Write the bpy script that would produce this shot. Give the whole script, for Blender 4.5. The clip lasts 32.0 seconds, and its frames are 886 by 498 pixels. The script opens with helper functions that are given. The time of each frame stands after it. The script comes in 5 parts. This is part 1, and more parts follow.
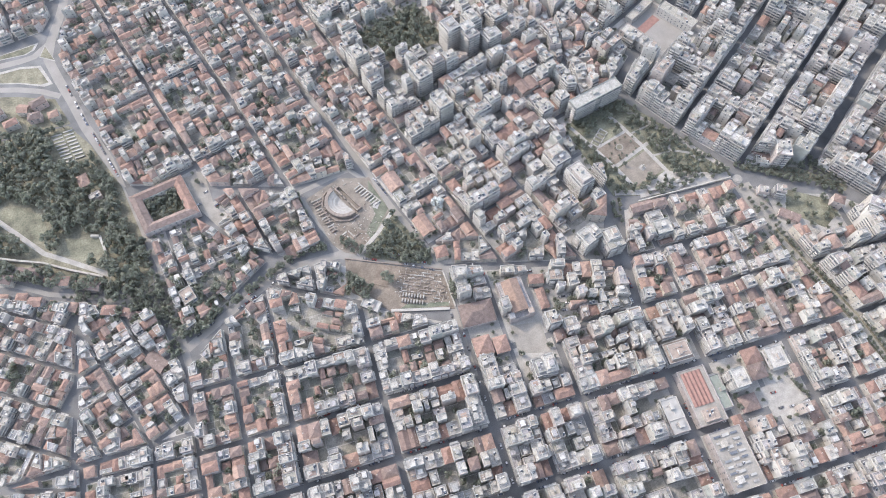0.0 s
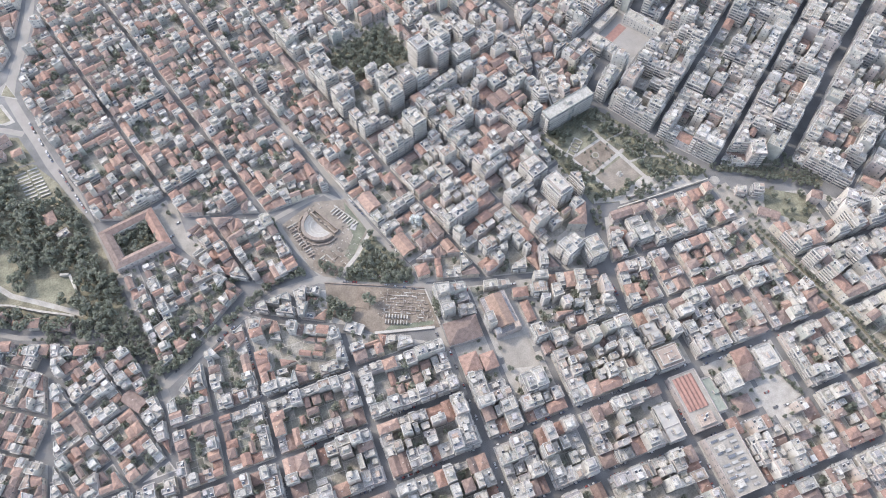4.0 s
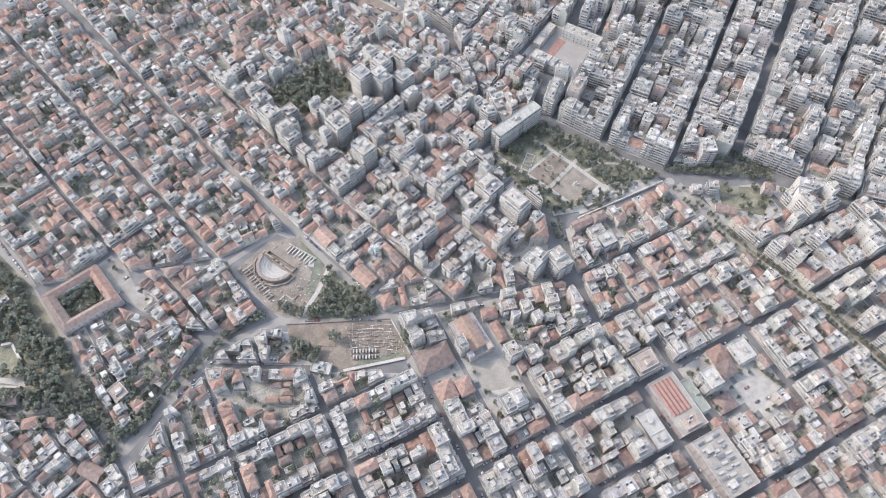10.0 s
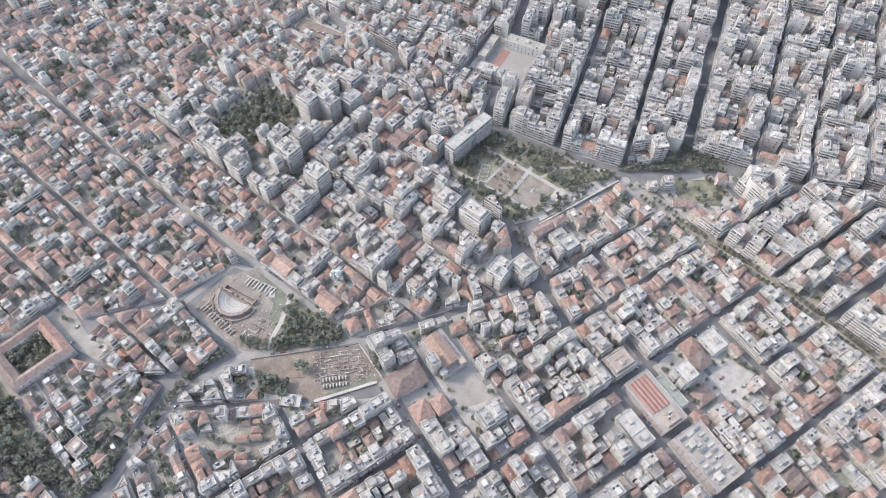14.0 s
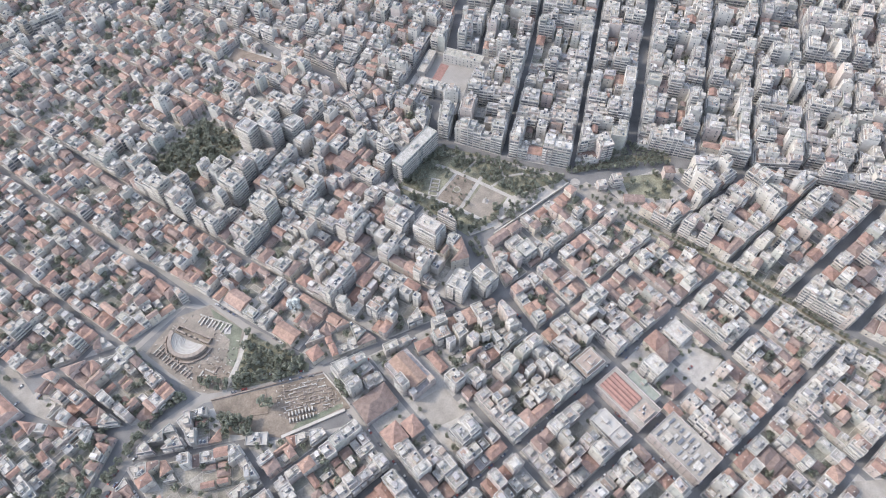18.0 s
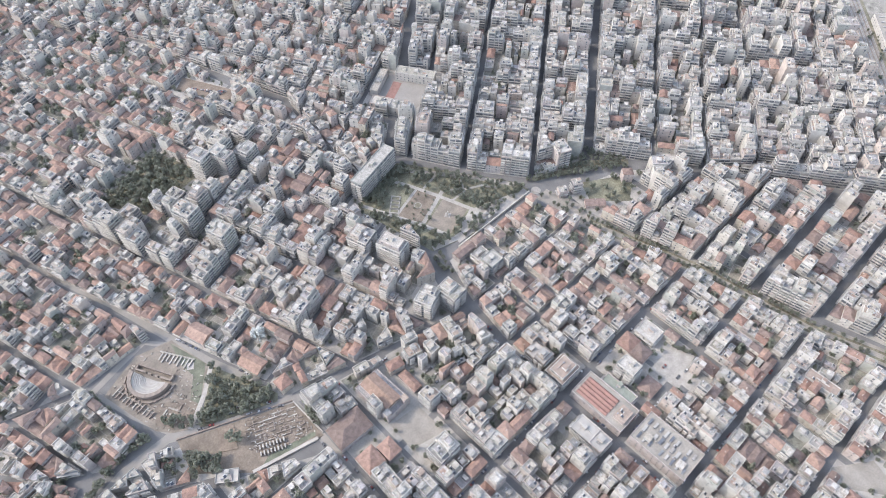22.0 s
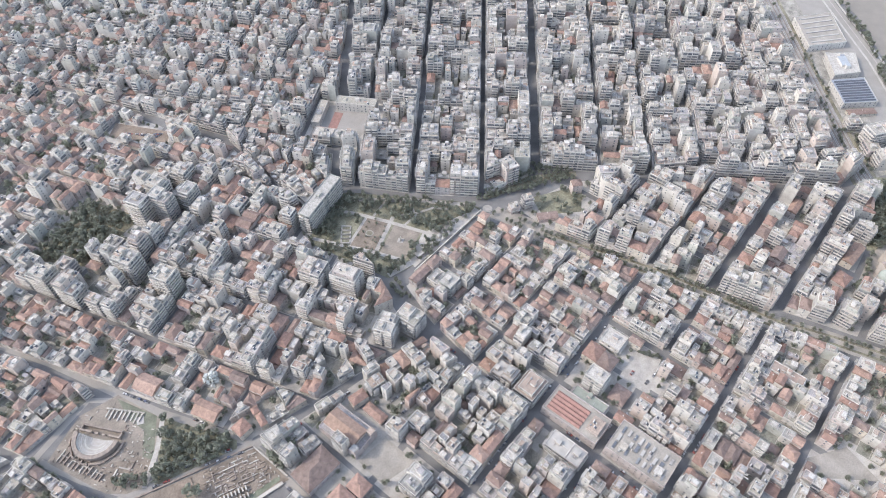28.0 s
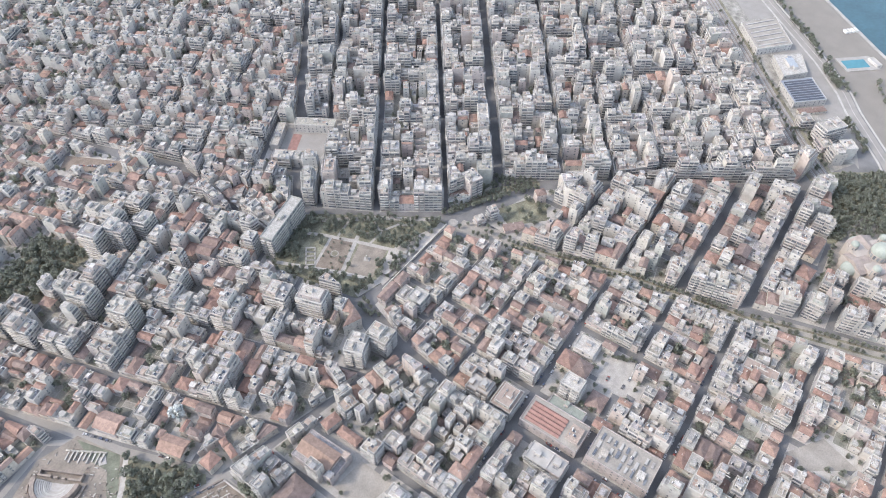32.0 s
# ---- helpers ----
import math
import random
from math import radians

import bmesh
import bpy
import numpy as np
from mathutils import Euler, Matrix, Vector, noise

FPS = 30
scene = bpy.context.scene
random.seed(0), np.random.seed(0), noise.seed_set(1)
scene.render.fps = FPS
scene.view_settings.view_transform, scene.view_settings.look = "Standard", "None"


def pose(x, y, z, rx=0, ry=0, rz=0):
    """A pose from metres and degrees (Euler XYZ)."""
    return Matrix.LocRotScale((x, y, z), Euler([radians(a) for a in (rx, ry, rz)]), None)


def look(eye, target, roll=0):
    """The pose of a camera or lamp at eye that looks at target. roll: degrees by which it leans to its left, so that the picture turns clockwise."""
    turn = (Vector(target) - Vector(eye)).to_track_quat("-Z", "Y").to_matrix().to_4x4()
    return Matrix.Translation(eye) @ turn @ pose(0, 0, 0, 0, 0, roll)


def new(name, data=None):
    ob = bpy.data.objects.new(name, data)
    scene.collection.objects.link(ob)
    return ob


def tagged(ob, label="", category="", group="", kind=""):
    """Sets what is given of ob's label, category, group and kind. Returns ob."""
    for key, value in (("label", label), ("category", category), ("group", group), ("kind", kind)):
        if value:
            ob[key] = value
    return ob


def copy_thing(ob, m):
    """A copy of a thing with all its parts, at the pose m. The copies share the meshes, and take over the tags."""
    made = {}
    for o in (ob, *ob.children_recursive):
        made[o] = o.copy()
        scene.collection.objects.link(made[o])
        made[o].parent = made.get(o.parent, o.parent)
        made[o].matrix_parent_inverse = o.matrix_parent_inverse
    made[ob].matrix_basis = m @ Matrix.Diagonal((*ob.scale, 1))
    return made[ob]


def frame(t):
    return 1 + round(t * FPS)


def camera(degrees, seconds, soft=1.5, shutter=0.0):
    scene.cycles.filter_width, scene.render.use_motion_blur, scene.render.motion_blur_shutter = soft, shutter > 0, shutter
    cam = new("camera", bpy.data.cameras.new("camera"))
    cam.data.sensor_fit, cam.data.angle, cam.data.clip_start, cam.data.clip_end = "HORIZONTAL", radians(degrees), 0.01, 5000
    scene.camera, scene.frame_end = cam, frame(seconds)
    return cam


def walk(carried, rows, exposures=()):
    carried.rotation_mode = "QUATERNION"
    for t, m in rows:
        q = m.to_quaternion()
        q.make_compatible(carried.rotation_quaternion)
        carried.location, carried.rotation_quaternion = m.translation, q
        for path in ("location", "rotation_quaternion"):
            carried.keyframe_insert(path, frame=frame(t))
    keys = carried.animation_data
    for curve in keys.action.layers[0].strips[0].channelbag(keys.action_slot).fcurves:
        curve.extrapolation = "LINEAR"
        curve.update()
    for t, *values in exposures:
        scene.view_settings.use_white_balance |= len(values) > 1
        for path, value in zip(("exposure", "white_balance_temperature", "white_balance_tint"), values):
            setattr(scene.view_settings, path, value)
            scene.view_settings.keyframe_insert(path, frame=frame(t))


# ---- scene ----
cam = camera(66.53, 32.0, soft=1.0)
walk(cam, [
    (0, pose(-206.52, -80.07, 515.50, 25.196, 0, -16.951) @ pose(0, 0, 0, 0, 0, 0.08)),
    (3, pose(-206.30, -80.30, 507.37, 26.694, 0, -19.646) @ pose(0, 0, 0, 0, 0, -0.06)),
    (6, pose(-205.97, -80.50, 499.25, 28.165, 0, -22.400) @ pose(0, 0, 0, 0, 0, 0.04)),
    (9, pose(-205.43, -80.58, 491.15, 29.651, 0, -25.742) @ pose(0, 0, 0, 0, 0, -0.03)),
    (13, pose(-204.47, -80.75, 480.46, 31.602, 0, -31.390) @ pose(0, 0, 0, 0, 0, 0.02)),
    (17, pose(-203.60, -81.29, 470.02, 33.536, 0, -37.883) @ pose(0, 0, 0, 0, 0, -0.11)),
    (19, pose(-203.29, -81.69, 464.90, 34.504, 0, -41.000) @ pose(0, 0, 0, 0, 0, -0.06)),
    (23, pose(-202.98, -82.51, 454.80, 36.461, 0, -45.592) @ pose(0, 0, 0, 0, 0, 0.03)),
    (25, pose(-202.81, -82.86, 449.80, 37.455, 0, -47.657) @ pose(0, 0, 0, 0, 0, 0.01)),
    (28, pose(-202.60, -83.38, 442.40, 38.950, 0, -50.633) @ pose(0, 0, 0, 0, 0, 0.00)),
    (32, pose(-202.40, -84.18, 432.63, 40.913, 0, -54.846) @ pose(0, 0, 0, 0, 0, 0.08)),
], exposures=[(0, 1.68, 6600, 12.5), (13, 1.66, 6600, 12.5), (32, 1.60, 6600, 12.5)])

# ---- daylight ----
SUN_ELEV, SUN_AZ = 42.0, math.atan2(0.71, -0.70)      # where the sun stands, seen from the ground
world = bpy.data.worlds.new("sky")
scene.world = world
world.use_nodes = True
wt = world.node_tree
sky = wt.nodes.new("ShaderNodeTexSky")
sky.sky_type, sky.sun_disc = "NISHITA", False
sky.sun_elevation, sky.sun_rotation = radians(SUN_ELEV), math.pi / 2 - SUN_AZ
sky.dust_density, sky.air_density = 1.5, 1.2
haze = wt.nodes.new("ShaderNodeHueSaturation")         # the hazy sky is paler than a clear one
haze.inputs["Saturation"].default_value = 0.74
wt.links.new(sky.outputs[0], haze.inputs["Color"])
wt.links.new(haze.outputs[0], wt.nodes["Background"].inputs[0])
wt.nodes["Background"].inputs[1].default_value = 0.15
sun = new("sun", bpy.data.lights.new("sun", "SUN"))
sun.data.energy, sun.data.angle, sun.data.color = 0.80, radians(1.6), (1.0, 0.92, 0.80)
ce = math.cos(radians(SUN_ELEV))
sun.matrix_world = look((400 * ce * math.cos(SUN_AZ), 400 * ce * math.sin(SUN_AZ), 400 * math.sin(radians(SUN_ELEV))), (0, 0, 0))

# ---- materials ----


def mat(name, stops, rough=0.8, scale=0.4, amount=0.25, bump=0.3, fine=6.0, vary=True, metal=0.0, island=True, stain=0.5):
    """A surface with a palette picked per thing or piece, stains and grain at two scales, and a fine relief."""
    m = bpy.data.materials.new(name)
    m.use_nodes = True
    nt = m.node_tree
    N, L = nt.nodes, nt.links
    b = N["Principled BSDF"]
    b.inputs["Roughness"].default_value = rough
    b.inputs["Metallic"].default_value = metal
    geo = N.new("ShaderNodeNewGeometry")
    info = N.new("ShaderNodeObjectInfo")
    add = N.new("ShaderNodeMath"); add.operation = "ADD"
    L.new(info.outputs["Random"], add.inputs[0])
    if island:
        L.new(geo.outputs["Random Per Island"], add.inputs[1])
    else:
        add.inputs[1].default_value = 0.37
    fr = N.new("ShaderNodeMath"); fr.operation = "FRACT"
    L.new(add.outputs[0], fr.inputs[0])
    ramp = N.new("ShaderNodeValToRGB")
    ramp.color_ramp.interpolation = "LINEAR" if not vary else "CONSTANT"
    els = ramp.color_ramp.elements
    while len(els) < len(stops):
        els.new(0.5)
    for i, c in enumerate(stops):
        els[i].position, els[i].color = i / len(stops), (*c, 1)
    L.new(fr.outputs[0], ramp.inputs[0])
    tc = N.new("ShaderNodeTexCoord")
    n1 = N.new("ShaderNodeTexNoise"); n1.inputs["Scale"].default_value = scale; n1.inputs["Detail"].default_value = 5
    n2 = N.new("ShaderNodeTexNoise"); n2.inputs["Scale"].default_value = fine; n2.inputs["Detail"].default_value = 3
    for n in (n1, n2):
        L.new(geo.outputs["Position"], n.inputs["Vector"])
    mr = N.new("ShaderNodeMapRange")
    mr.inputs["From Min"].default_value, mr.inputs["From Max"].default_value = 0.3, 0.7
    mr.inputs["To Min"].default_value, mr.inputs["To Max"].default_value = 1 - amount, 1 + amount * 0.6
    L.new(n1.outputs["Fac"], mr.inputs["Value"])
    mr2 = N.new("ShaderNodeMapRange")
    mr2.inputs["From Min"].default_value, mr2.inputs["From Max"].default_value = 0.3, 0.7
    mr2.inputs["To Min"].default_value, mr2.inputs["To Max"].default_value = 1 - amount * stain, 1 + amount * stain
    L.new(n2.outputs["Fac"], mr2.inputs["Value"])
    mul = N.new("ShaderNodeMath"); mul.operation = "MULTIPLY"
    L.new(mr.outputs[0], mul.inputs[0]); L.new(mr2.outputs[0], mul.inputs[1])
    mix = N.new("ShaderNodeVectorMath"); mix.operation = "SCALE"
    L.new(ramp.outputs[0], mix.inputs[0]); L.new(mul.outputs[0], mix.inputs["Scale"])
    L.new(mix.outputs[0], b.inputs["Base Color"])
    if bump:
        bp = N.new("ShaderNodeBump"); bp.inputs["Strength"].default_value = bump; bp.inputs["Distance"].default_value = 0.05
        L.new(n2.outputs["Fac"], bp.inputs["Height"]); L.new(bp.outputs[0], b.inputs["Normal"])
    return m


def leafy(m):
    """Lets light through the leaves."""
    nt = m.node_tree
    b = nt.nodes["Principled BSDF"]
    tr = nt.nodes.new("ShaderNodeBsdfTranslucent")
    mx = nt.nodes.new("ShaderNodeMixShader")
    mx.inputs[0].default_value = 0.5
    nt.links.new(b.inputs["Base Color"].links[0].from_socket, tr.inputs["Color"])
    nt.links.new(b.outputs[0], mx.inputs[1])
    nt.links.new(tr.outputs[0], mx.inputs[2])
    nt.links.new(mx.outputs[0], nt.nodes["Material Output"].inputs[0])


M = {
    "wall": mat("painted_render", [(.475, .459, .427), (.416, .393, .359), (.500, .483, .457), (.369, .361, .341), (.448, .418, .380), (.491, .471, .442), (.405, .360, .342), (.348, .354, .327), (.466, .446, .413), (.433, .376, .342)], 0.85, 0.25, 0.16),
    "oldwall": mat("old_render", [(.496, .459, .400), (.542, .514, .469), (.460, .396, .363), (.515, .468, .400), (.423, .387, .372), (.506, .415, .382)], 0.9, 0.4, 0.25),
    "flat": mat("flat_roof", [(.342, .319, .283), (.378, .353, .318), (.300, .283, .281), (.407, .385, .351), (.349, .319, .276), (.282, .273, .259), (.371, .353, .324), (.307, .292, .252), (.443, .426, .401), (.313, .300, .275), (.328, .315, .290), (.306, .247, .207), (.258, .253, .249)], 0.85, 0.35, 0.24, fine=1.3, stain=1.0),
    "tile": mat("clay_tiles", [(.235, .150, .122), (.270, .178, .145), (.195, .138, .118), (.300, .208, .170), (.228, .168, .146), (.170, .128, .114), (.255, .160, .128), (.215, .160, .138), (.285, .190, .150)], 0.85, 0.35, 0.3, bump=0.6, fine=3.0, stain=0.8),
    "navetile": mat("orange_clay_tiles", [(.260, .180, .141)], 0.85, 0.35, 0.25, bump=0.6, fine=3.0, stain=0.8),
    # glass tones raised towards mid-grey: the haze is put into the colour
    "glass": mat("window_glass", [(.136, .145, .162), (.204, .212, .221), (.102, .111, .128), (.289, .272, .255)], 0.3, 0.5, 0.2, bump=0),
    "balc": mat("balcony_concrete", [(.461, .444, .420), (.496, .478, .445), (.410, .394, .365), (.522, .503, .477)], 0.85, 0.5, 0.2),
    "metal": mat("grey_metal", [(.35, .36, .38), (.45, .46, .47), (.30, .31, .33)], 0.45, 0.8, 0.15, metal=0.6),
    "panel": mat("solar_panel", [(.085, .095, .115), (.10, .105, .12)], 0.2, 1.0, 0.1, bump=0),
    "asphalt": mat("asphalt", [(.165, .163, .161)], 0.9, 0.06, 0.3, fine=1.5, island=False),
    "pave": mat("concrete_paving", [(.35, .33, .30), (.32, .305, .28), (.38, .36, .33)], 0.9, 0.15, 0.2, fine=1.2),
    "yard": mat("yard_ground", [(.24, .225, .19), (.20, .20, .17), (.28, .265, .235)], 0.95, 0.12, 0.45, fine=0.9),
    "gravel": mat("pale_gravel", [(.286, .265, .235)], 0.95, 0.1, 0.22, fine=1.0),
    "earth": mat("dry_earth", [(.218, .176, .141), (.202, .168, .136)], 0.95, 0.12, 0.35, fine=0.8),
    "dust": mat("dusty_ground", [(.235, .205, .172), (.215, .19, .16)], 0.95, 0.09, 0.3, fine=0.8),
    "grass": mat("dry_grass", [(.190, .185, .133), (.209, .195, .142)], 0.95, 0.08, 0.5, fine=0.7),
    "lawn": mat("green_lawn", [(.146, .158, .116), (.160, .169, .127)], 0.95, 0.1, 0.35, fine=0.9),
    "paleleaf": mat("silver_foliage", [(.50, .52, .50), (.42, .44, .42), (.56, .57, .55)], 0.8, 0.3, 0.2, bump=0),
    "greenfelt": mat("green_grey_roof_felt", [(.24, .26, .225)], 0.9, 0.3, 0.2, fine=1.3),
    # leaf tones painted paler and greyer than real leaves, in place of haze
    "leaf": mat("foliage", [(.245, .262, .205), (.262, .275, .220), (.222, .242, .188), (.275, .280, .232), (.235, .248, .205)], 0.8, 0.3, 0.3, bump=0),
    "bark": mat("bark", [(.14, .11, .085)], 0.95, 1.0, 0.3),
    "stone": mat("pale_stone", [(.391, .365, .332), (.348, .327, .293), (.425, .404, .365)], 0.9, 0.3, 0.25),
    "brick": mat("roman_brick", [(.240, .200, .172), (.273, .230, .196)], 0.9, 0.4, 0.3),
    "marble": mat("white_marble", [(.361, .343, .318), (.332, .314, .289)], 0.7, 0.4, 0.15),
    "white": mat("white_paint", [(.527, .523, .510)], 0.7, 0.3, 0.1),
    "car": mat("car_paint", [(.55, .55, .56), (.10, .10, .11), (.40, .41, .43), (.26, .06, .05), (.07, .09, .15), (.50, .50, .50), (.20, .20, .21)], 0.55, 1.0, 0.05, bump=0),
    "carglass": mat("car_glass", [(.05, .052, .056)], 0.5, 0.5, 0.1, bump=0),
    "rubber": mat("tyre_rubber", [(.03, .03, .03)], 0.9, 1.0, 0.1),
    "water": mat("sea_water", [(.03, .085, .105)], 0.12, 0.02, 0.2, bump=0.4, fine=0.25, island=False),
    "pool": mat("pool_water", [(.06, .20, .24)], 0.1, 0.2, 0.1, bump=0.1),
    "rail": mat("rail_ballast", [(.237, .206, .181)], 0.95, 0.2, 0.3),
    "tilefloor": mat("terrace_tiles", [(.29, .235, .20), (.31, .23, .19)], 0.85, 0.4, 0.2),
    "road": mat("worn_road", [(.26, .245, .225)], 0.9, 0.08, 0.14, fine=1.2, island=False),
    "sheet": mat("white_sheet_roof", [(.361, .344, .318), (.335, .323, .301)], 0.6, 0.2, 0.12),
    "redsheet": mat("red_sheet_roof", [(.270, .153, .128)], 0.8, 0.3, 0.2),
    "cream": mat("cream_church_stone", [(.349, .314, .282)], 0.85, 0.2, 0.12, island=False),
    "pinktile": mat("pale_church_roof", [(.290, .246, .220)], 0.85, 0.3, 0.2),
    "quay": mat("dusty_quay", [(.205, .188, .166)], 0.95, 0.05, 0.1, fine=0.9, island=False),
    "dome": mat("verdigris_dome", [(.27, .295, .265)], 0.85, 0.2, 0.15),
}
leafy(M["leaf"])

# ---- shaping tools ----


class Shape:
    """Vertices and faces of one mesh, with a material for each face."""

    def __init__(self):
        self.v, self.f, self.m, self.names = [], [], [], []

    def slot(self, name):
        if name not in self.names:
            self.names.append(name)
        return self.names.index(name)

    def add(self, verts, faces, name):
        o, s = len(self.v), self.slot(name)
        self.v.extend(verts)
        for f in faces:
            self.f.append([i + o for i in f])
            self.m.append(s)

    def box(self, c, ax, ay, hx, hy, z0, z1, name, top=None):
        """An upright box round c (x, y) with half sizes along ax, ay."""
        p = [(c[0] + sx * hx * ax[0] + sy * hy * ay[0], c[1] + sx * hx * ax[1] + sy * hy * ay[1]) for sx, sy in ((-1, -1), (1, -1), (1, 1), (-1, 1))]
        self.prism(p, z0, z1, name, top or name)

    def prism(self, poly, z0, z1, name, top=None, bottom=False):
        n = len(poly)
        vs = [(x, y, z0) for x, y in poly] + [(x, y, z1) for x, y in poly]
        self.add(vs, [(i, (i + 1) % n, n + (i + 1) % n, n + i) for i in range(n)], name)
        o = len(self.v) - 2 * n
        if top:
            self.f.append([o + n + i for i in range(n)]); self.m.append(self.slot(top))
        if bottom:
            self.f.append([o + n - 1 - i for i in range(n)]); self.m.append(self.slot(name))

    def join(self, other):
        """Takes over the faces of another shape."""
        o = len(self.v)
        self.v.extend(other.v)
        for f, m in zip(other.f, other.m):
            self.f.append([i + o for i in f])
            self.m.append(self.slot(other.names[m]))

    def mesh(self, name, smooth=False):
        me = bpy.data.meshes.new(name)
        me.from_pydata(self.v, [], self.f)
        for n in self.names:
            me.materials.append(M[n])
        if len(self.names) > 1:
            me.polygons.foreach_set("material_index", self.m)
        if smooth:
            me.polygons.foreach_set("use_smooth", [True] * len(self.f))
        me.update()
        return me

    def thing(self, name, label="", category="", group="", kind="", smooth=False):
        return tagged(new(name, self.mesh(name, smooth)), label, category, group, kind)

    def part(self, name, parent, label="", kind=""):
        ob = new(name, self.mesh(name))
        ob.parent = parent
        return tagged(ob, label, kind=kind)


def area(p):
    return 0.5 * sum(p[i][0] * p[(i + 1) % len(p)][1] - p[(i + 1) % len(p)][0] * p[i][1] for i in range(len(p)))


def centre(p):
    return (sum(q[0] for q in p) / len(p), sum(q[1] for q in p) / len(p))


def clip(p, nx, ny, c):
    """The part of a convex outline with nx*x + ny*y <= c."""
    out = []
    for i in range(len(p)):
        a, b = p[i], p[(i + 1) % len(p)]
        da, db = nx * a[0] + ny * a[1] - c, nx * b[0] + ny * b[1] - c
        if da <= 0:
            out.append(a)
        if (da < 0 < db) or (db < 0 < da):
            k = da / (da - db)
            out.append((a[0] + k * (b[0] - a[0]), a[1] + k * (b[1] - a[1])))
    res = []
    for q in out:
        if not res or math.hypot(q[0] - res[-1][0], q[1] - res[-1][1]) > 0.05:
            res.append(q)
    if len(res) > 1 and math.hypot(res[0][0] - res[-1][0], res[0][1] - res[-1][1]) < 0.05:
        res.pop()
    return res if len(res) > 2 else []


def edge(p, i):
    """Start, direction, outward normal and length of side i."""
    a, b = p[i], p[(i + 1) % len(p)]
    d = (b[0] - a[0], b[1] - a[1])
    n = math.hypot(*d) or 1e-6
    d = (d[0] / n, d[1] / n)
    return a, d, (d[1], -d[0]), n


def inset(p, w):
    """A convex outline moved inwards by w, or by a width for each side."""
    q = list(p)
    for i in range(len(p)):
        a, d, n, _ = edge(p, i)
        k = w[i] if isinstance(w, (list, tuple)) else w
        q = clip(q, n[0], n[1], n[0] * a[0] + n[1] * a[1] - k)
        if not q:
            return []
    return q


def rect(cx, cy, w, d, deg=0):
    c, s = math.cos(radians(deg)), math.sin(radians(deg))
    return [(cx + x * c - y * s, cy + x * s + y * c) for x, y in ((-w / 2, -d / 2), (w / 2, -d / 2), (w / 2, d / 2), (-w / 2, d / 2))]


def inside(q, p):
    return all((p[(i + 1) % len(p)][0] - p[i][0]) * (q[1] - p[i][1]) - (p[(i + 1) % len(p)][1] - p[i][1]) * (q[0] - p[i][0]) >= 0 for i in range(len(p)))


def meet(p, q):
    """Whether two convex outlines overlap."""
    for a, b in ((p, q), (q, p)):
        for i in range(len(a)):
            s, _, n, _ = edge(a, i)
            c = n[0] * s[0] + n[1] * s[1]
            if all(n[0] * x + n[1] * y >= c - 0.2 for x, y in b):
                return False
    return True


# ---- buildings ----
rng = random.Random(7)


def windows(S, poly, floors, z, fh, step, skip=0.06, wide=()):
    for i in range(len(poly)):
        a, d, n, ln = edge(poly, i)
        k = int((ln - 0.8) / step)
        if k < 1:
            continue
        # balcony sides: wide dark strips, glazed doors plus painted shade under the slabs
        shade_band = ln / k * 0.44 if i in wide and ln > 5 else 0
        if wide and not shade_band and rng.random() < 0.22:
            continue
        if not shade_band:
            k = max(1, int(k * 0.7))
        for fl in range(floors):
            zb = z + fl * fh
            for j in range(k):
                if rng.random() < skip:
                    continue
                m = (j + 0.5) * ln / k
                hw = shade_band or (0.5 if rng.random() < 0.6 else 0.75)
                lo, hi = (0.1, 2.4) if shade_band else (0.15, 2.25) if rng.random() < 0.3 else (0.95, 2.2)
                x, y = a[0] + d[0] * m + n[0] * 0.05, a[1] + d[1] * m + n[1] * 0.05
                S.add([(x - d[0] * hw, y - d[1] * hw, zb + lo), (x + d[0] * hw, y + d[1] * hw, zb + lo), (x + d[0] * hw, y + d[1] * hw, zb + hi), (x - d[0] * hw, y - d[1] * hw, zb + hi)], [(0, 1, 2, 3)], "glass")


single = [0]


def balconies(K, poly, sides, floors, z, fh):
    for i in sides:
        a, d, n, ln = edge(poly, i)
        if ln < 5:
            continue
        depth = rng.uniform(1.1, 1.7)
        if rng.random() < 0.68:
            runs = [(0.4, ln - 0.4)]
        else:
            runs = [(0.5, ln * 0.43), (ln * 0.57, ln - 0.5)]
        solid = rng.random() < 0.5
        for fl in range(1, floors):
            zb = z + fl * fh
            for s0, s1 in runs:
                S = K.bit("balcony") if K.near and single[0] < 60 else K.balc
                single[0] += K.near
                m, h = (s0 + s1) / 2, (s1 - s0) / 2
                c = (a[0] + d[0] * m + n[0] * depth / 2, a[1] + d[1] * m + n[1] * depth / 2)
                S.box(c, d, n, h, depth / 2, zb - 0.2, zb, "balc")
                c2 = (a[0] + d[0] * m + n[0] * (depth - 0.06), a[1] + d[1] * m + n[1] * (depth - 0.06))
                S.box(c2, d, n, h, 0.06, zb if solid else zb + 0.3, zb + 0.95, "balc" if solid else "wall")


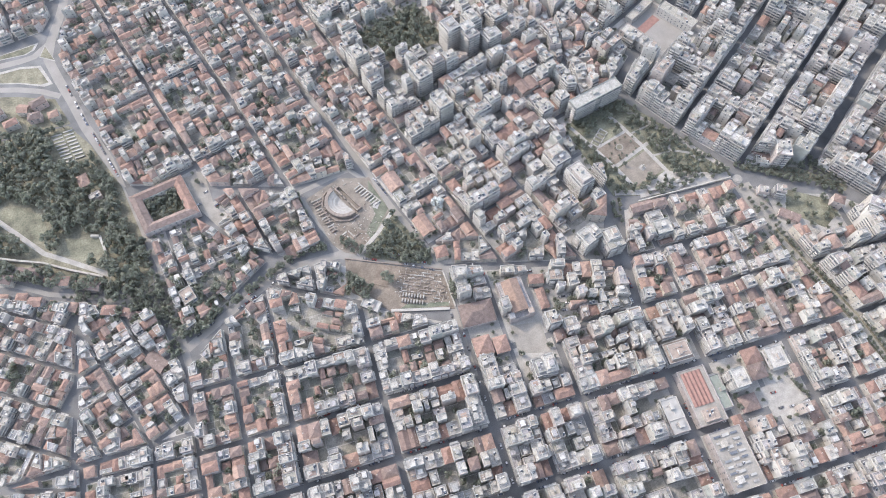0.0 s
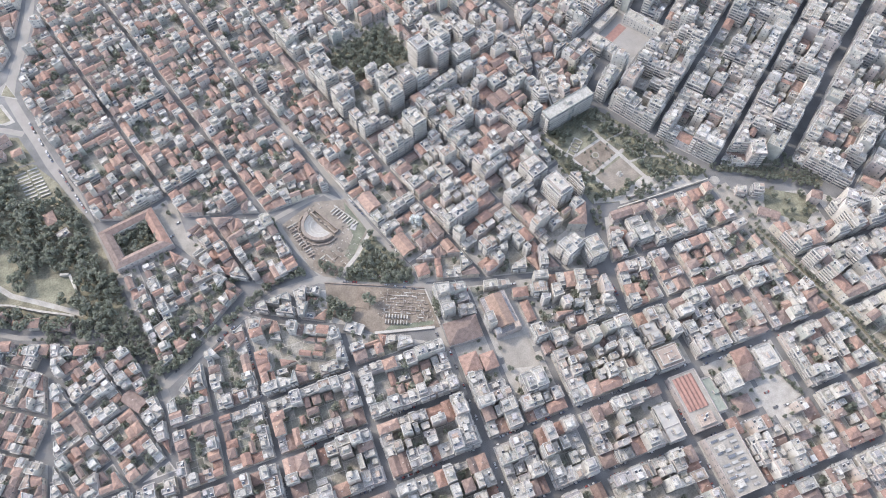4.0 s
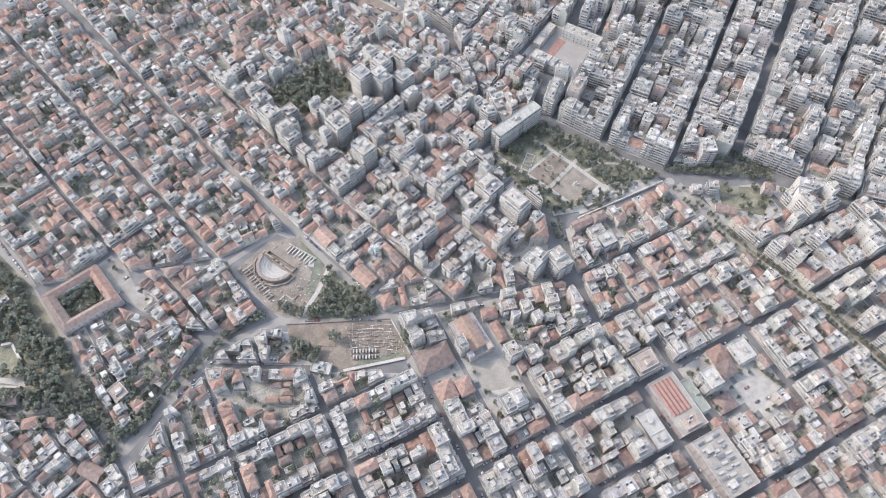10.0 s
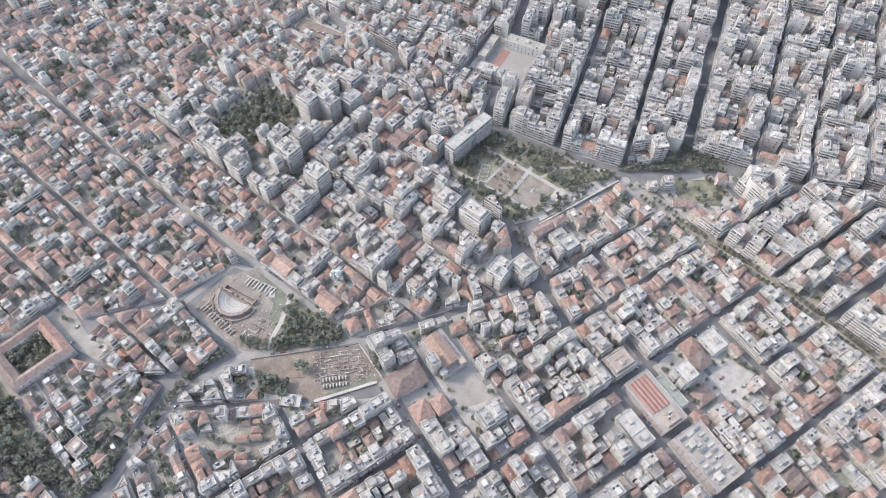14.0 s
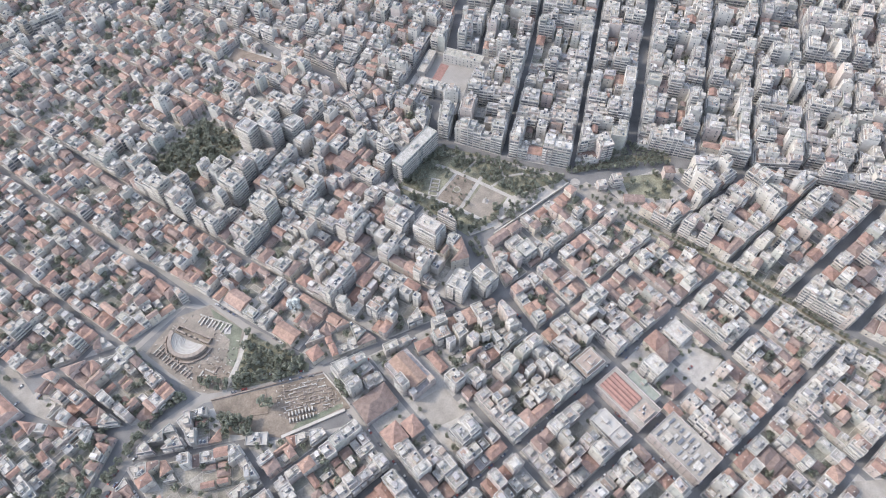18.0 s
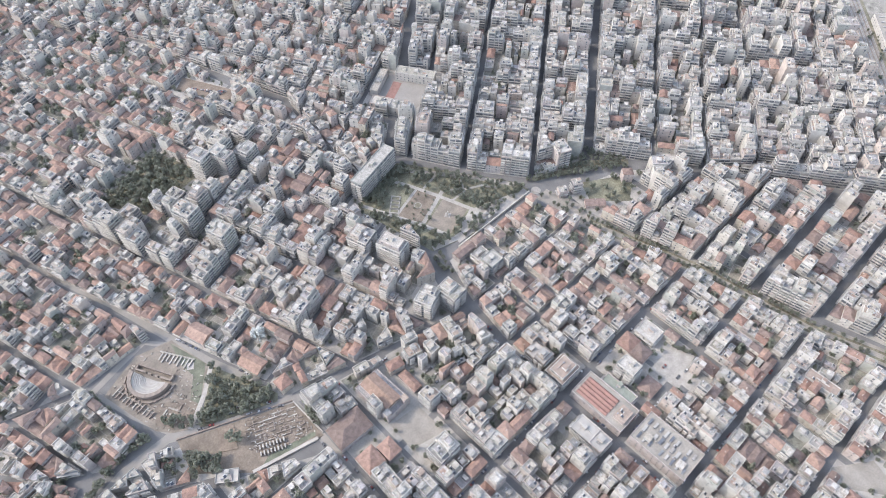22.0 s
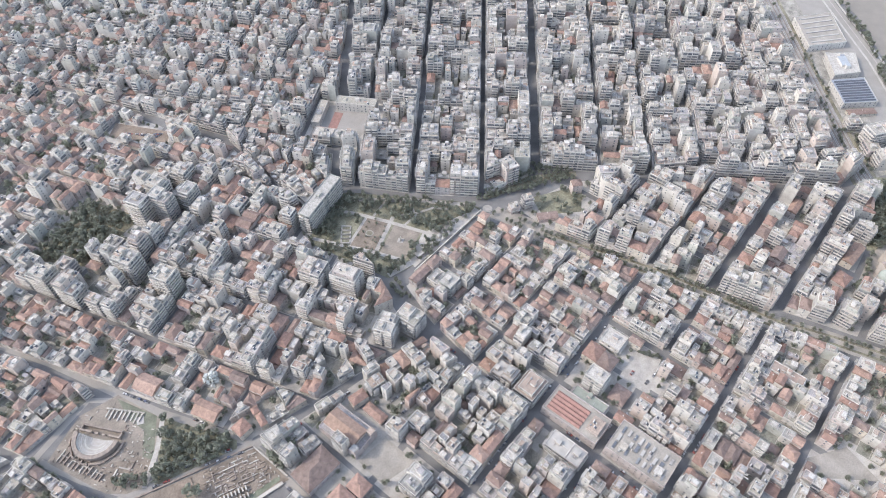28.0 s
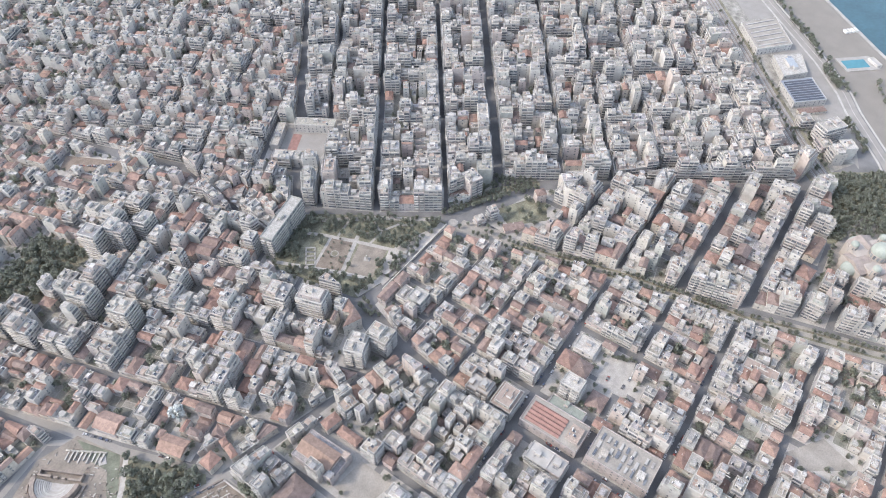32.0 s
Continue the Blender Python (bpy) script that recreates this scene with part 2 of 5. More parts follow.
def clutter(K, poly, z, count):
    """Water heaters, tanks, vents and cooling units on a flat roof."""
    c = centre(poly)
    for _ in range(count):
        v = poly[rng.randrange(len(poly))]
        k = rng.uniform(0.1, 0.65)
        x, y = c[0] + (v[0] - c[0]) * k, c[1] + (v[1] - c[1]) * k
        kind = rng.random()
        S = K.bit("water_heater" if kind < 0.28 else "cooling_unit") if kind < 0.5 else K.top
        if kind < 0.28:
            S.add([(x - .9, y - .8, z + .25), (x + .9, y - .8, z + .25), (x + .9, y + .8, z + 1.35), (x - .9, y + .8, z + 1.35)], [(0, 1, 2, 3)], "panel")
            S.box((x, y + 1.0), (1, 0), (0, 1), 0.75, 0.28, z + 1.1, z + 1.65, "white")
            S.box((x, y + 1.0), (1, 0), (0, 1), 0.08, 0.3, z, z + 1.1, "metal")
        elif kind < 0.75:
            S.box((x, y), (1, 0), (0, 1), rng.uniform(.3, .6), rng.uniform(.25, .5), z, z + rng.uniform(.6, 1.1), "metal")
        else:
            S.box((x, y), (1, 0), (0, 1), rng.uniform(.25, .45), rng.uniform(.25, .45), z, z + rng.uniform(1.0, 1.9), "wall")


class Sink:
    """Where the parts of buildings go: objects of their own, or joined to a block."""

    def __init__(self, near):
        self.near = near
        self.walls, self.roof, self.win, self.balc, self.top = Shape(), Shape(), Shape(), Shape(), Shape()
        self.bits = []                                 # small parts of their own: (name, shape)

    def wing(self):
        """A sink for a second wing of the same building."""
        if not self.near:
            return self
        W = Sink(True)
        W.win, W.balc, W.bits = self.win, self.balc, self.bits
        W.walls, W.roof, W.top = self.bit("wing"), self.bit("roof"), self.bit("rooftop")
        return W

    def bit(self, name):
        if not self.near:
            return self.top
        self.bits.append((name, Shape()))
        return self.bits[-1][1]


def finish(K, name, label, category, group=""):
    ob = K.walls.thing(name, label, category, group)
    over = ob
    for nm, S, kd in (("roof", K.roof, ""), ("rooftop", K.top, "stuff"), ("windows", K.win, "stuff"), ("balconies", K.balc, "stuff")):
        if S.f:
            made = S.part(nm, ob, "", kd)
            over = made if nm == "roof" else over
    for nm, S in K.bits:
        if S.f:
            S.part(nm, over if nm in ("chimney", "water_heater", "cooling_unit", "stair_house", "pergola", "terrace_wall") else ob)
    return ob


def shell(S, poly, z0, z, par, wall):
    """Walls from z0 up to a parapet round the deck at z, in one piece. Returns the inner outline."""
    inn = inset(poly, 0.28)
    n = len(poly)
    if len(inn) != n:
        S.prism(poly, z0, z + par, wall)
        return inn or poly
    v = [(x, y, z0) for x, y in poly] + [(x, y, z + par) for x, y in poly] + [(x, y, z + par) for x, y in inn] + [(x, y, z - 0.1) for x, y in inn]
    S.add(v, [(k * n + i, k * n + (i + 1) % n, (k + 1) * n + (i + 1) % n, (k + 1) * n + i) for k in range(3) for i in range(n)], wall)
    return inn


def flat_roof(K, poly, z, roof="flat", wall="wall", par=0.8, z0=0.15):
    """Walls and a roof deck inside a low parapet."""
    inn = shell(K.walls, poly, z0, z, par, wall)
    K.roof.prism(inn, z - 0.2, z, roof, roof)
    return inn


def apartment(K, poly, floors, sides, z0=0.15, roof="flat", wall="wall", fh=3.05):
    """A flat-roofed block of flats: storeys, balconies on the street sides, often a set-back top floor."""
    if floors > 1 and area(poly) > 85 and rng.random() < 0.6:
        best = max(range(len(poly)), key=lambda i: edge(poly, i)[3])
        a, d, n, ln = edge(poly, best)
        ts = [d[0] * x + d[1] * y for x, y in poly]
        cut = min(ts) + (max(ts) - min(ts)) * rng.uniform(0.35, 0.65)
        halves = [clip(poly, d[0], d[1], cut), clip(poly, -d[0], -d[1], -cut)]
        if all(q and area(q) > 34 for q in halves):
            for q, f in zip(halves, rng.sample((floors, max(1, floors - rng.randint(0, 2))), 2)):
                m0 = [i for i in range(len(q)) if abs(edge(q, i)[1][0] * d[0] + edge(q, i)[1][1] * d[1]) > 0.5 or not inside((edge(q, i)[0][0] + edge(q, i)[1][0] * edge(q, i)[3] / 2 + edge(q, i)[2][0] * .3, edge(q, i)[0][1] + edge(q, i)[1][1] * edge(q, i)[3] / 2 + edge(q, i)[2][1] * .3), poly)]
                volume(K, q, f, m0 if sides else [], z0, roof, wall, fh)
                K = K.wing()
            return
    volume(K, poly, floors, sides, z0, roof, wall, fh)


def volume(K, poly, floors, sides, z0, roof, wall, fh):
    sides = [i for i in sides if i < len(poly)]
    h = z0 + floors * fh + 0.6
    set_back = floors >= 4 and rng.random() < 0.55
    inn = flat_roof(K, poly, h, roof, wall, 0.8, z0)
    windows(K.win, poly, floors, z0 + 0.7, fh, 2.6 if K.near else 3.4, 0.06, sides if floors > 2 else ())
    balconies(K, poly, sides, floors, z0 + 0.7, fh)
    up = inn
    if set_back:
        w = [2.2 if i in sides else 0.25 for i in range(len(poly))]
        up = inset(poly, w)
        if up and area(up) > 40:
            inn2 = shell(K.top, up, h, h + 3.0, 0.3, wall)
            K.bit("roof").prism(inn2, h + 2.9, h + 3.0, roof, roof)
            windows(K.win, up, 1, h + 0.1, 3, 2.8)
            up, h = inn2 or up, h + 3.0
        else:
            up = inn
    if area(up) > 30:
        c = centre(up)
        a, d, n, _ = edge(poly, rng.randrange(len(poly)))
        sx, sy = rng.uniform(1.2, 2.3), rng.uniform(1.2, 2.4)
        K.bit("stair_house").box((c[0] + rng.uniform(-2, 2), c[1] + rng.uniform(-2, 2)), d, n, sx, sy, h, h + 2.6, wall, roof)
    if area(up) > 40 and rng.random() < 0.75:          # a wall across the terrace, or a pergola
        a, d, n, ln = edge(up, rng.randrange(len(up)))
        c = centre(up)
        if rng.random() < 0.6:
            K.bit("terrace_wall").box(c, d, n, min(ln * 0.42, 5), 0.12, h, h + 1.0, wall)
        else:
            S = K.bit("pergola")
            for k in range(5):
                S.box((c[0] + n[0] * (k * 0.7 - 3), c[1] + n[1] * (k * 0.7 - 3)), d, n, 1.8, 0.07, h + 2.2, h + 2.35, "white")
            for sx in (-1.7, 1.7):
                for sy in (-3, -0.2):
                    S.box((c[0] + d[0] * sx + n[0] * sy, c[1] + d[1] * sx + n[1] * sy), d, n, 0.07, 0.07, h, h + 2.2, "white")
    if area(up) > 38:                                  # low parapets between the terraces, a step in the deck
        a, d, n, ln = edge(up, rng.randrange(len(up)))
        c = centre(up)
        for _ in range(rng.randint(1, 3)):
            o, q = rng.uniform(-0.28, 0.28) * ln, rng.uniform(-3, 3)
            K.top.box((c[0] + d[0] * o + n[0] * q, c[1] + d[1] * o + n[1] * q), n, d, rng.uniform(1.2, 3.2), 0.12, h, h + rng.uniform(0.5, 1.1), wall)
        if rng.random() < 0.5:
            o = rng.uniform(-0.25, 0.25) * ln
            K.top.box((c[0] + d[0] * o, c[1] + d[1] * o), d, n, rng.uniform(1.2, 2.6), rng.uniform(1.2, 3.0), h, h + 0.25, roof, rng.choice((roof, "tilefloor", "flat")))
    clutter(K, up, h, (rng.randint(1, 3) if K.near else rng.randint(3, 6)) if area(poly) > 55 else rng.randint(1, 2))


def tiled(K, poly, floors, sides, z0=0.15, wall="oldwall", fh=3.2, pitch=0.42, tile="tile"):
    """A house under a hipped or gabled roof of clay tiles with eaves."""
    h = z0 + floors * fh + 0.3
    K.walls.prism(poly, z0, h, wall)
    windows(K.win, poly, floors, z0 + 0.5, fh, 2.8 if K.near else 3.6)
    ev = inset(poly, -0.45) if len(poly) < 3 else [(p[0] + (p[0] - centre(poly)[0]) * 0.06, p[1] + (p[1] - centre(poly)[1]) * 0.06) for p in poly]
    n = len(ev)
    low = [(x, y, h) for x, y in ev] + [(x, y, h - 0.18) for x, y in ev]
    if n == 4:
        l0 = edge(ev, 0)[3] + edge(ev, 2)[3]
        l1 = edge(ev, 1)[3] + edge(ev, 3)[3]
        o = 0 if l0 >= l1 else 1                       # sides o and o+2 are the long ones
        e = [ev[(o + i) % 4] for i in range(4)]
        ma = ((e[1][0] + e[2][0]) / 2, (e[1][1] + e[2][1]) / 2)
        mb = ((e[3][0] + e[0][0]) / 2, (e[3][1] + e[0][1]) / 2)
        short = min(l0, l1) / 2
        ln = math.hypot(ma[0] - mb[0], ma[1] - mb[1]) or 1
        k = min(0.48, short / 2 / ln) if rng.random() < 0.7 else 0.0
        ra = (ma[0] + (mb[0] - ma[0]) * k, ma[1] + (mb[1] - ma[1]) * k, h + short / 2 * pitch * 2 * 0.5 + 0.4)
        rb = (mb[0] + (ma[0] - mb[0]) * k, mb[1] + (ma[1] - mb[1]) * k, ra[2])
        v = [(x, y, h) for x, y in e] + [ra, rb]
        K.roof.add(v, [(0, 1, 4, 5), (1, 2, 4), (2, 3, 5, 4), (3, 0, 5)], tile)
    else:
        c = centre(ev)
        r = math.sqrt(abs(area(ev))) / 2
        K.roof.add([(x, y, h) for x, y in ev] + [(c[0], c[1], h + r * pitch + 0.3)], [(i, (i + 1) % n, n) for i in range(n)], tile)
    K.roof.add(low, [(i, n + i, n + (i + 1) % n, (i + 1) % n) for i in range(n)], tile)
    K.roof.add([(x, y, h - 0.18) for x, y in ev], [tuple(range(n - 1, -1, -1))], wall)
    if K.near and rng.random() < 0.5:
        c = centre(poly)
        K.bit("chimney").box((c[0] + rng.uniform(-1.5, 1.5), c[1] + rng.uniform(-1.5, 1.5)), (1, 0), (0, 1), 0.35, 0.3, h + 0.3, h + 2.6, wall)

# ---- ground, sea and the town's plan ----
COAST = [(1008, 248), (713, -22), (631, -100), (552, -183), (330, -520)]
g = Shape()
R = 3500
g.add([(-R, -R, 0), (330, -R, 0), (330, -520, 0), (552, -183, 0), (631, -100, 0), (713, -22, 0), (1008, 248, 0), (R, 1900, 0), (R, R, 0), (-R, R, 0)],
      [(0, 1, 2, 3), (0, 3, 4, 5), (0, 5, 6, 9), (6, 7, 8, 9)], "asphalt")
g.thing("ground", "grey asphalt and hard ground under the whole town", "ground", kind="structure")
w = Shape()
w.add([(300, -R, -1.4), (R, -R, -1.4), (R, R, -1.4), (-R, R, -1.4), (-R, -R, -1.4)], [(0, 1, 2, 3), (0, 3, 4)], "water")
w.thing("sea", "deep blue sea water beside the harbour quay", "sea", kind="structure")
q = Shape()
for a, b in zip(COAST, COAST[1:]):
    d = Vector((b[0] - a[0], b[1] - a[1])).normalized()
    q.box(((a[0] + b[0]) / 2 + d[1] * -2, (a[1] + b[1]) / 2 + d[0] * 2), d, (-d[1], d[0]), math.hypot(b[0] - a[0], b[1] - a[1]) / 2, 2.2, -3, 0.3, "pave")
q.thing("quay", "pale concrete quay edge along the sea", "quay", kind="structure")

reserved = []
RED_ROOFS = []                                     # where the clay tile roofs of the lower town stand
RED_ROOFS += [(-163, 40), (-139, 15), (-105, 5), (-88, 6), (-55, -4), (-15, -11), (-39, -28), (-114, -37), (-122, -41), (-33, -66), (-44, -66), (-12, -64), (-14, -82), (-84, -61), (50, -72), (67, -92), (90, -91), (92, -59), (111, -72), (96, -89), (114, -90), (127, -77), (118, -19), (128, -36), (140, -40), (156, -31), (146, 11), (70, 19), (57, 14), (48, 34), (75, 38), (51, 61), (27, 63), (-24, 83), (-29, 95), (122, 36), (139, 44), (-279, 138), (-277, 125), (-298, 131)]
RED_ROOFS += [(-291, 119), (-298, 107), (-240, 104), (-257, 123), (-257, 92), (-249, 97), (-188, 76), (-182, 58), (-226, 53), (-275, 68), (-272, 53), (-255, 39), (-269, 35), (-278, -4), (-201, 32), (-210, 13), (-200, 1), (-194, 90), (-157, 74), (-330, 112), (-344, 121), (-317, 99), (-357, 92), (-364, 72), (-174, 30), (-34, 4), (-151, -32), (79, 2), (67, -14), (67, 55), (60, 60), (71, -60), (81, -82), (131, -88), (101, -95), (99, -108), (134, -48), (133, -42), (120, -29), (92, -127)]
RED_ROOFS += [(118, -130), (65, -132), (61, -118), (83, -122), (93, -150), (81, -147), (49, -149), (48, -160), (88, -177), (125, -182), (136, -197), (138, -163), (145, -125), (174, -132), (150, -132), (190, -110), (187, -124), (204, -166), (94, -18), (54, -4), (85, 87), (134, 102), (148, 94), (132, -9), (115, -65)]


def keep(poly):
    """Ground that the blocks leave free."""
    reserved.append(poly if area(poly) > 0 else poly[::-1])
    return reserved[-1]


def split_lots(poly, target, out):
    a = area(poly)
    if a < target or len(poly) < 3:
        out.append(poly)
        return
    best = max(range(len(poly)), key=lambda i: edge(poly, i)[3])
    s, d, n, ln = edge(poly, best)
    ts = [d[0] * x + d[1] * y for x, y in poly]
    us = [n[0] * x + n[1] * y for x, y in poly]
    if max(us) - min(us) > max(ts) - min(ts):
        d, ts = n, us
    c = min(ts) + (max(ts) - min(ts)) * rng.uniform(0.37, 0.63)
    for sgn in (1, -1):
        q = clip(poly, d[0] * sgn, d[1] * sgn, c * sgn)
        if q and area(q) > 12:
            split_lots(q, target, out)


STYLES = {  # share of tiled roofs, fewest and most storeys, lot size, depth of the buildings
    "lower": (0.34, 2, 6, 118, 12), "red": (0.54, 2, 4, 92, 10), "old": (0.45, 1, 3, 62, 8), "upper": (0.58, 1, 4, 86, 10),
    "mid": (0.24, 4, 7, 145, 13), "tall": (0.10, 4, 8, 170, 15), "far": (0.36, 2, 5, 92, 11), "dense": (0.26, 3, 6, 118, 13)}
yard_trees = []
near_count = {"house": 0, "apartment_building": 0}
far_pave, far_yard = Shape(), Shape()


def block(poly, style, near):
    """One city block: a raised pavement, yards, and buildings along its streets."""
    share, lo, hi, target, depth = STYLES[style]
    if area(poly) < 60:
        return
    free = [r for r in reserved if meet(poly, r)]
    P = Shape() if near else far_pave
    P.prism(poly, -0.05, 0.14, "pave", "pave")
    if near:
        P.thing("pavement", "raised concrete pavement round a city block", "pavement", kind="structure")
    core = inset(poly, 0.8 if style in ("lower", "tall") else 0.5)
    if not core:
        return
    lots = []
    split_lots(core, target, lots)
    Y = Shape() if near else far_yard
    far_sink = Sink(False)
    for lot in lots:
        if area(lot) < 25:
            continue
        sides = []
        for i in range(len(lot)):
            a, d, n, ln = edge(lot, i)
            m = (a[0] + d[0] * ln / 2 + n[0] * 0.3, a[1] + d[1] * ln / 2 + n[1] * 0.3)
            if not inside(m, core):
                sides.append(i)
        if any(meet(lot, r) for r in free):
            if not any(inside(centre(lot), r) for r in free) and style != "tall":
                yard_trees.append((centre(lot), 0.7))
            continue
        if not sides:
            c = centre(lot)
            Y.prism(inset(lot, 0.2) or lot, 0.1, 0.17, "yard", "yard")
            for _ in range(rng.choice((0, 0, 1, 1))):
                yard_trees.append(((c[0] + rng.uniform(-4, 4), c[1] + rng.uniform(-4, 4)), rng.uniform(0.8, 1.25)))
            if rng.random() < 0.82 and area(lot) > 36:
                K = far_sink
                s = inset(lot, rng.uniform(0.5, 2.0))
                if s and area(s) > 22:
                    (tiled if rng.random() < (0.15 if style == "lower" else share + 0.1) else apartment)(K, s, rng.randint(2, 5) if style in ("tall", "mid", "lower", "dense") else rng.randint(1, 2), [])
            continue
        poly_b = lot
        if len(sides) == 1:
            a, d, n, ln = edge(lot, sides[0])
            c = n[0] * a[0] + n[1] * a[1]
            poly_b = clip(lot, -n[0], -n[1], -(c - depth * rng.uniform(0.85, 1.5)))
            rest = clip(lot, n[0], n[1], c - depth * 1.3)
            if rest and area(rest) > 15:
                Y.prism(rest, 0.1, 0.17, "yard", "yard")
                if rng.random() < 0.5:
                    yard_trees.append((centre(rest), rng.uniform(0.5, 0.9)))
        if not poly_b or area(poly_b) < 20:
            continue
        if rng.random() < {"old": 0.07, "tall": 0.02, "mid": 0.04}.get(style, 0.03):
            Y.prism(inset(lot, 0.3) or lot, 0.1, 0.18, "yard", "yard")
            yard_trees.append((centre(lot), rng.uniform(0.6, 1.0)))
            continue
        sides_b = []
        for i in range(len(poly_b)):
            a, d, n, ln = edge(poly_b, i)
            m = (a[0] + d[0] * ln / 2 + n[0] * 0.4, a[1] + d[1] * ln / 2 + n[1] * 0.4)
            if not inside(m, core):
                sides_b.append(i)
        red = rng.random() < share
        if -300 < centre(lot)[0] < 200 and -212 < centre(lot)[1] < 100:
            gx, gy = centre(lot)
            grown = [(gx + (x - gx) * 1.3, gy + (y - gy) * 1.3) for x, y in lot]
            red = any(inside(r, grown) for r in RED_ROOFS) or rng.random() < (0.24 if centre(lot)[0] > 40 else 0.14)
        nm = "house" if red else "apartment_building"
        own = near and near_count[nm] < 290
        K = Sink(True) if own else far_sink
        if red:
            fl = rng.randint(*((1, 2) if style == "old" else (1, 3) if lo < 4 else (2, 4)))
            b = inset(poly_b, 0.12)
            if not b:
                continue
            tiled(K, b, fl, sides_b)
            lab, cat = "%s-storey rendered house with a clay tile roof on the street" % ("one", "two", "three", "four")[min(3, fl - 1)], "house"
        else:
            fl = rng.randint(lo, hi)
            if rng.random() < (0.1 if style == "tall" else 0.2):
                fl = rng.randint(1, 3)
            apartment(K, inset(poly_b, 0.06) or poly_b, fl, sides_b)
            lab, cat = "flat-roofed rendered apartment building of %d storeys with balconies" % fl, "building"
        if own:
            near_count[nm] += 1
            finish(K, nm, lab, cat, "houses of the town" if red else "apartment buildings of the town")
    if near and Y.f:
        Y.thing("yard", "bare earth and concrete yard behind the houses", "yard", kind="structure")
    if far_sink.walls.f:
        far_sink.roof.join(far_sink.top)
        ob = far_sink.walls.thing("row_of_houses", "dense row of pale flat-roofed and tiled town houses", "houses", kind="stuff")
        for nm, S in (("roofs", far_sink.roof), ("windows", far_sink.win), ("balconies", far_sink.balc)):
            if S.f:
                S.part(nm, ob, kind="stuff")


def district(poly, deg, first, second, style, near=False, edge_gap=3.5):
    """Blocks between two families of parallel streets: (offset, width) along deg and across it."""
    c, s = math.cos(radians(deg)), math.sin(radians(deg))
    pieces = [inset(poly, edge_gap)]
    for nx, ny, lines in ((c, s, first), (-s, c, second)):
        for off, wd in lines:
            nxt = []
            for p in pieces:
                for sg in (1, -1):
                    q = clip(p, nx * sg, ny * sg, off * sg - wd / 2)
                    if q and area(q) > 40:
                        nxt.append(q)
            pieces = nxt
    for p in pieces:
        block(p, style(centre(p)) if callable(style) else style, near(centre(p)) if callable(near) else near)


def every(a, b, step, wd):
    return [(a + i * step, wd) for i in range(int((b - a) / step) + 1)]

# ---- places that the blocks leave free ----
PARK = keep([(22, 158), (62, 146), (131, 147), (128, 162), (70, 252), (64, 256), (6, 238)])
ODEON = keep([(-237, 232), (-224, 183), (-216, 173), (-204, 166), (-169, 199), (-178, 238), (-205, 245)])
GREEN = keep([(-201, 163), (-150, 141), (-146, 146), (-168, 198)])
RUINS = keep([(-217, 166), (-222, 139), (-190, 109), (-142, 98), (-142, 132)])
SQUARE = keep([(-105, 48), (-80, 41), (-80, 68), (-104, 71)])
CHURCH = keep(rect(-90, 88, 22, 40, 3))
HALL = keep(rect(17, -25, 27, 46))
COMPLEX = keep(rect(17, -74, 26, 44))
LOT = keep([(87, -31), (62, -32), (63, -56), (95, -49)])
COURT = keep([(-386, 282), (-375, 232), (-325, 240), (-336, 287)])
PLAZA2 = keep([(-337, 285), (-326, 248), (-314, 228), (-307, 234), (-314, 250), (-318, 288)])
SMALL = keep([(-152, 400), (-127, 358), (-66, 370), (-84, 424)])
SCHOOL = keep([(98, 332), (121, 292), (176, 306), (147, 358)])
OVAL = keep([(-24, 484), (4, 430), (18, 444), (-8, 496)])
GARDEN = keep([(159, 100), (184, 76), (212, 93), (170, 120)])
CHURCH2 = keep([(264, -138), (264, -215), (340, -240), (350, -150), (296, -137)])
YARD32 = keep([(114, -179), (88, -160), (84, -176), (104, -204)])
POPLAR = keep(rect(-129, 191, 5, 5))
HOUSES_W = keep([(-505, 372), (-430, 372), (-440, 410), (-505, 412)])


LANDMARKS = []


def landmark(kind, cx, cy, w, d, deg=0, floors=3, label="", wall="wall", roof=""):
    keep(rect(cx, cy, w + 0.6, d + 0.6, deg))
    LANDMARKS.append((kind, rect(cx, cy, w, d, deg), floors, label, wall, roof))


# towers by the small park
for x, y, w, d, f in ((-157, 359, 13, 20, 9), (-150, 331, 12, 17, 9), (-107, 318, 14, 18, 9), (-90, 331, 13, 15, 8), (-66, 360, 13, 15, 10), (-50, 350, 12, 17, 10), (-43, 366, 13, 16, 9), (-30, 347, 14, 18, 8), (-98, 281, 14, 16, 9), (-15, 372, 15, 16, 7)):
    landmark("flats", x, y, w, d, 17.5, f, "tall white apartment tower of %d storeys beside the little park" % f)
landmark("flats", 39, 251.5, 51, 11, 14.5, 7, "long white apartment slab at the edge of the square")
landmark("flats", -206, 120, 15, 9, -38, 1, "low shed with a bright white flat roof below the excavation", "wall", "sheet")
landmark("flats", -18, 200, 16, 18, 17.5, 7, "pale apartment building overlooking the square")
landmark("flats", -6, 176, 14, 22, 17.5, 7, "white apartment building with stepped balconies by the square")
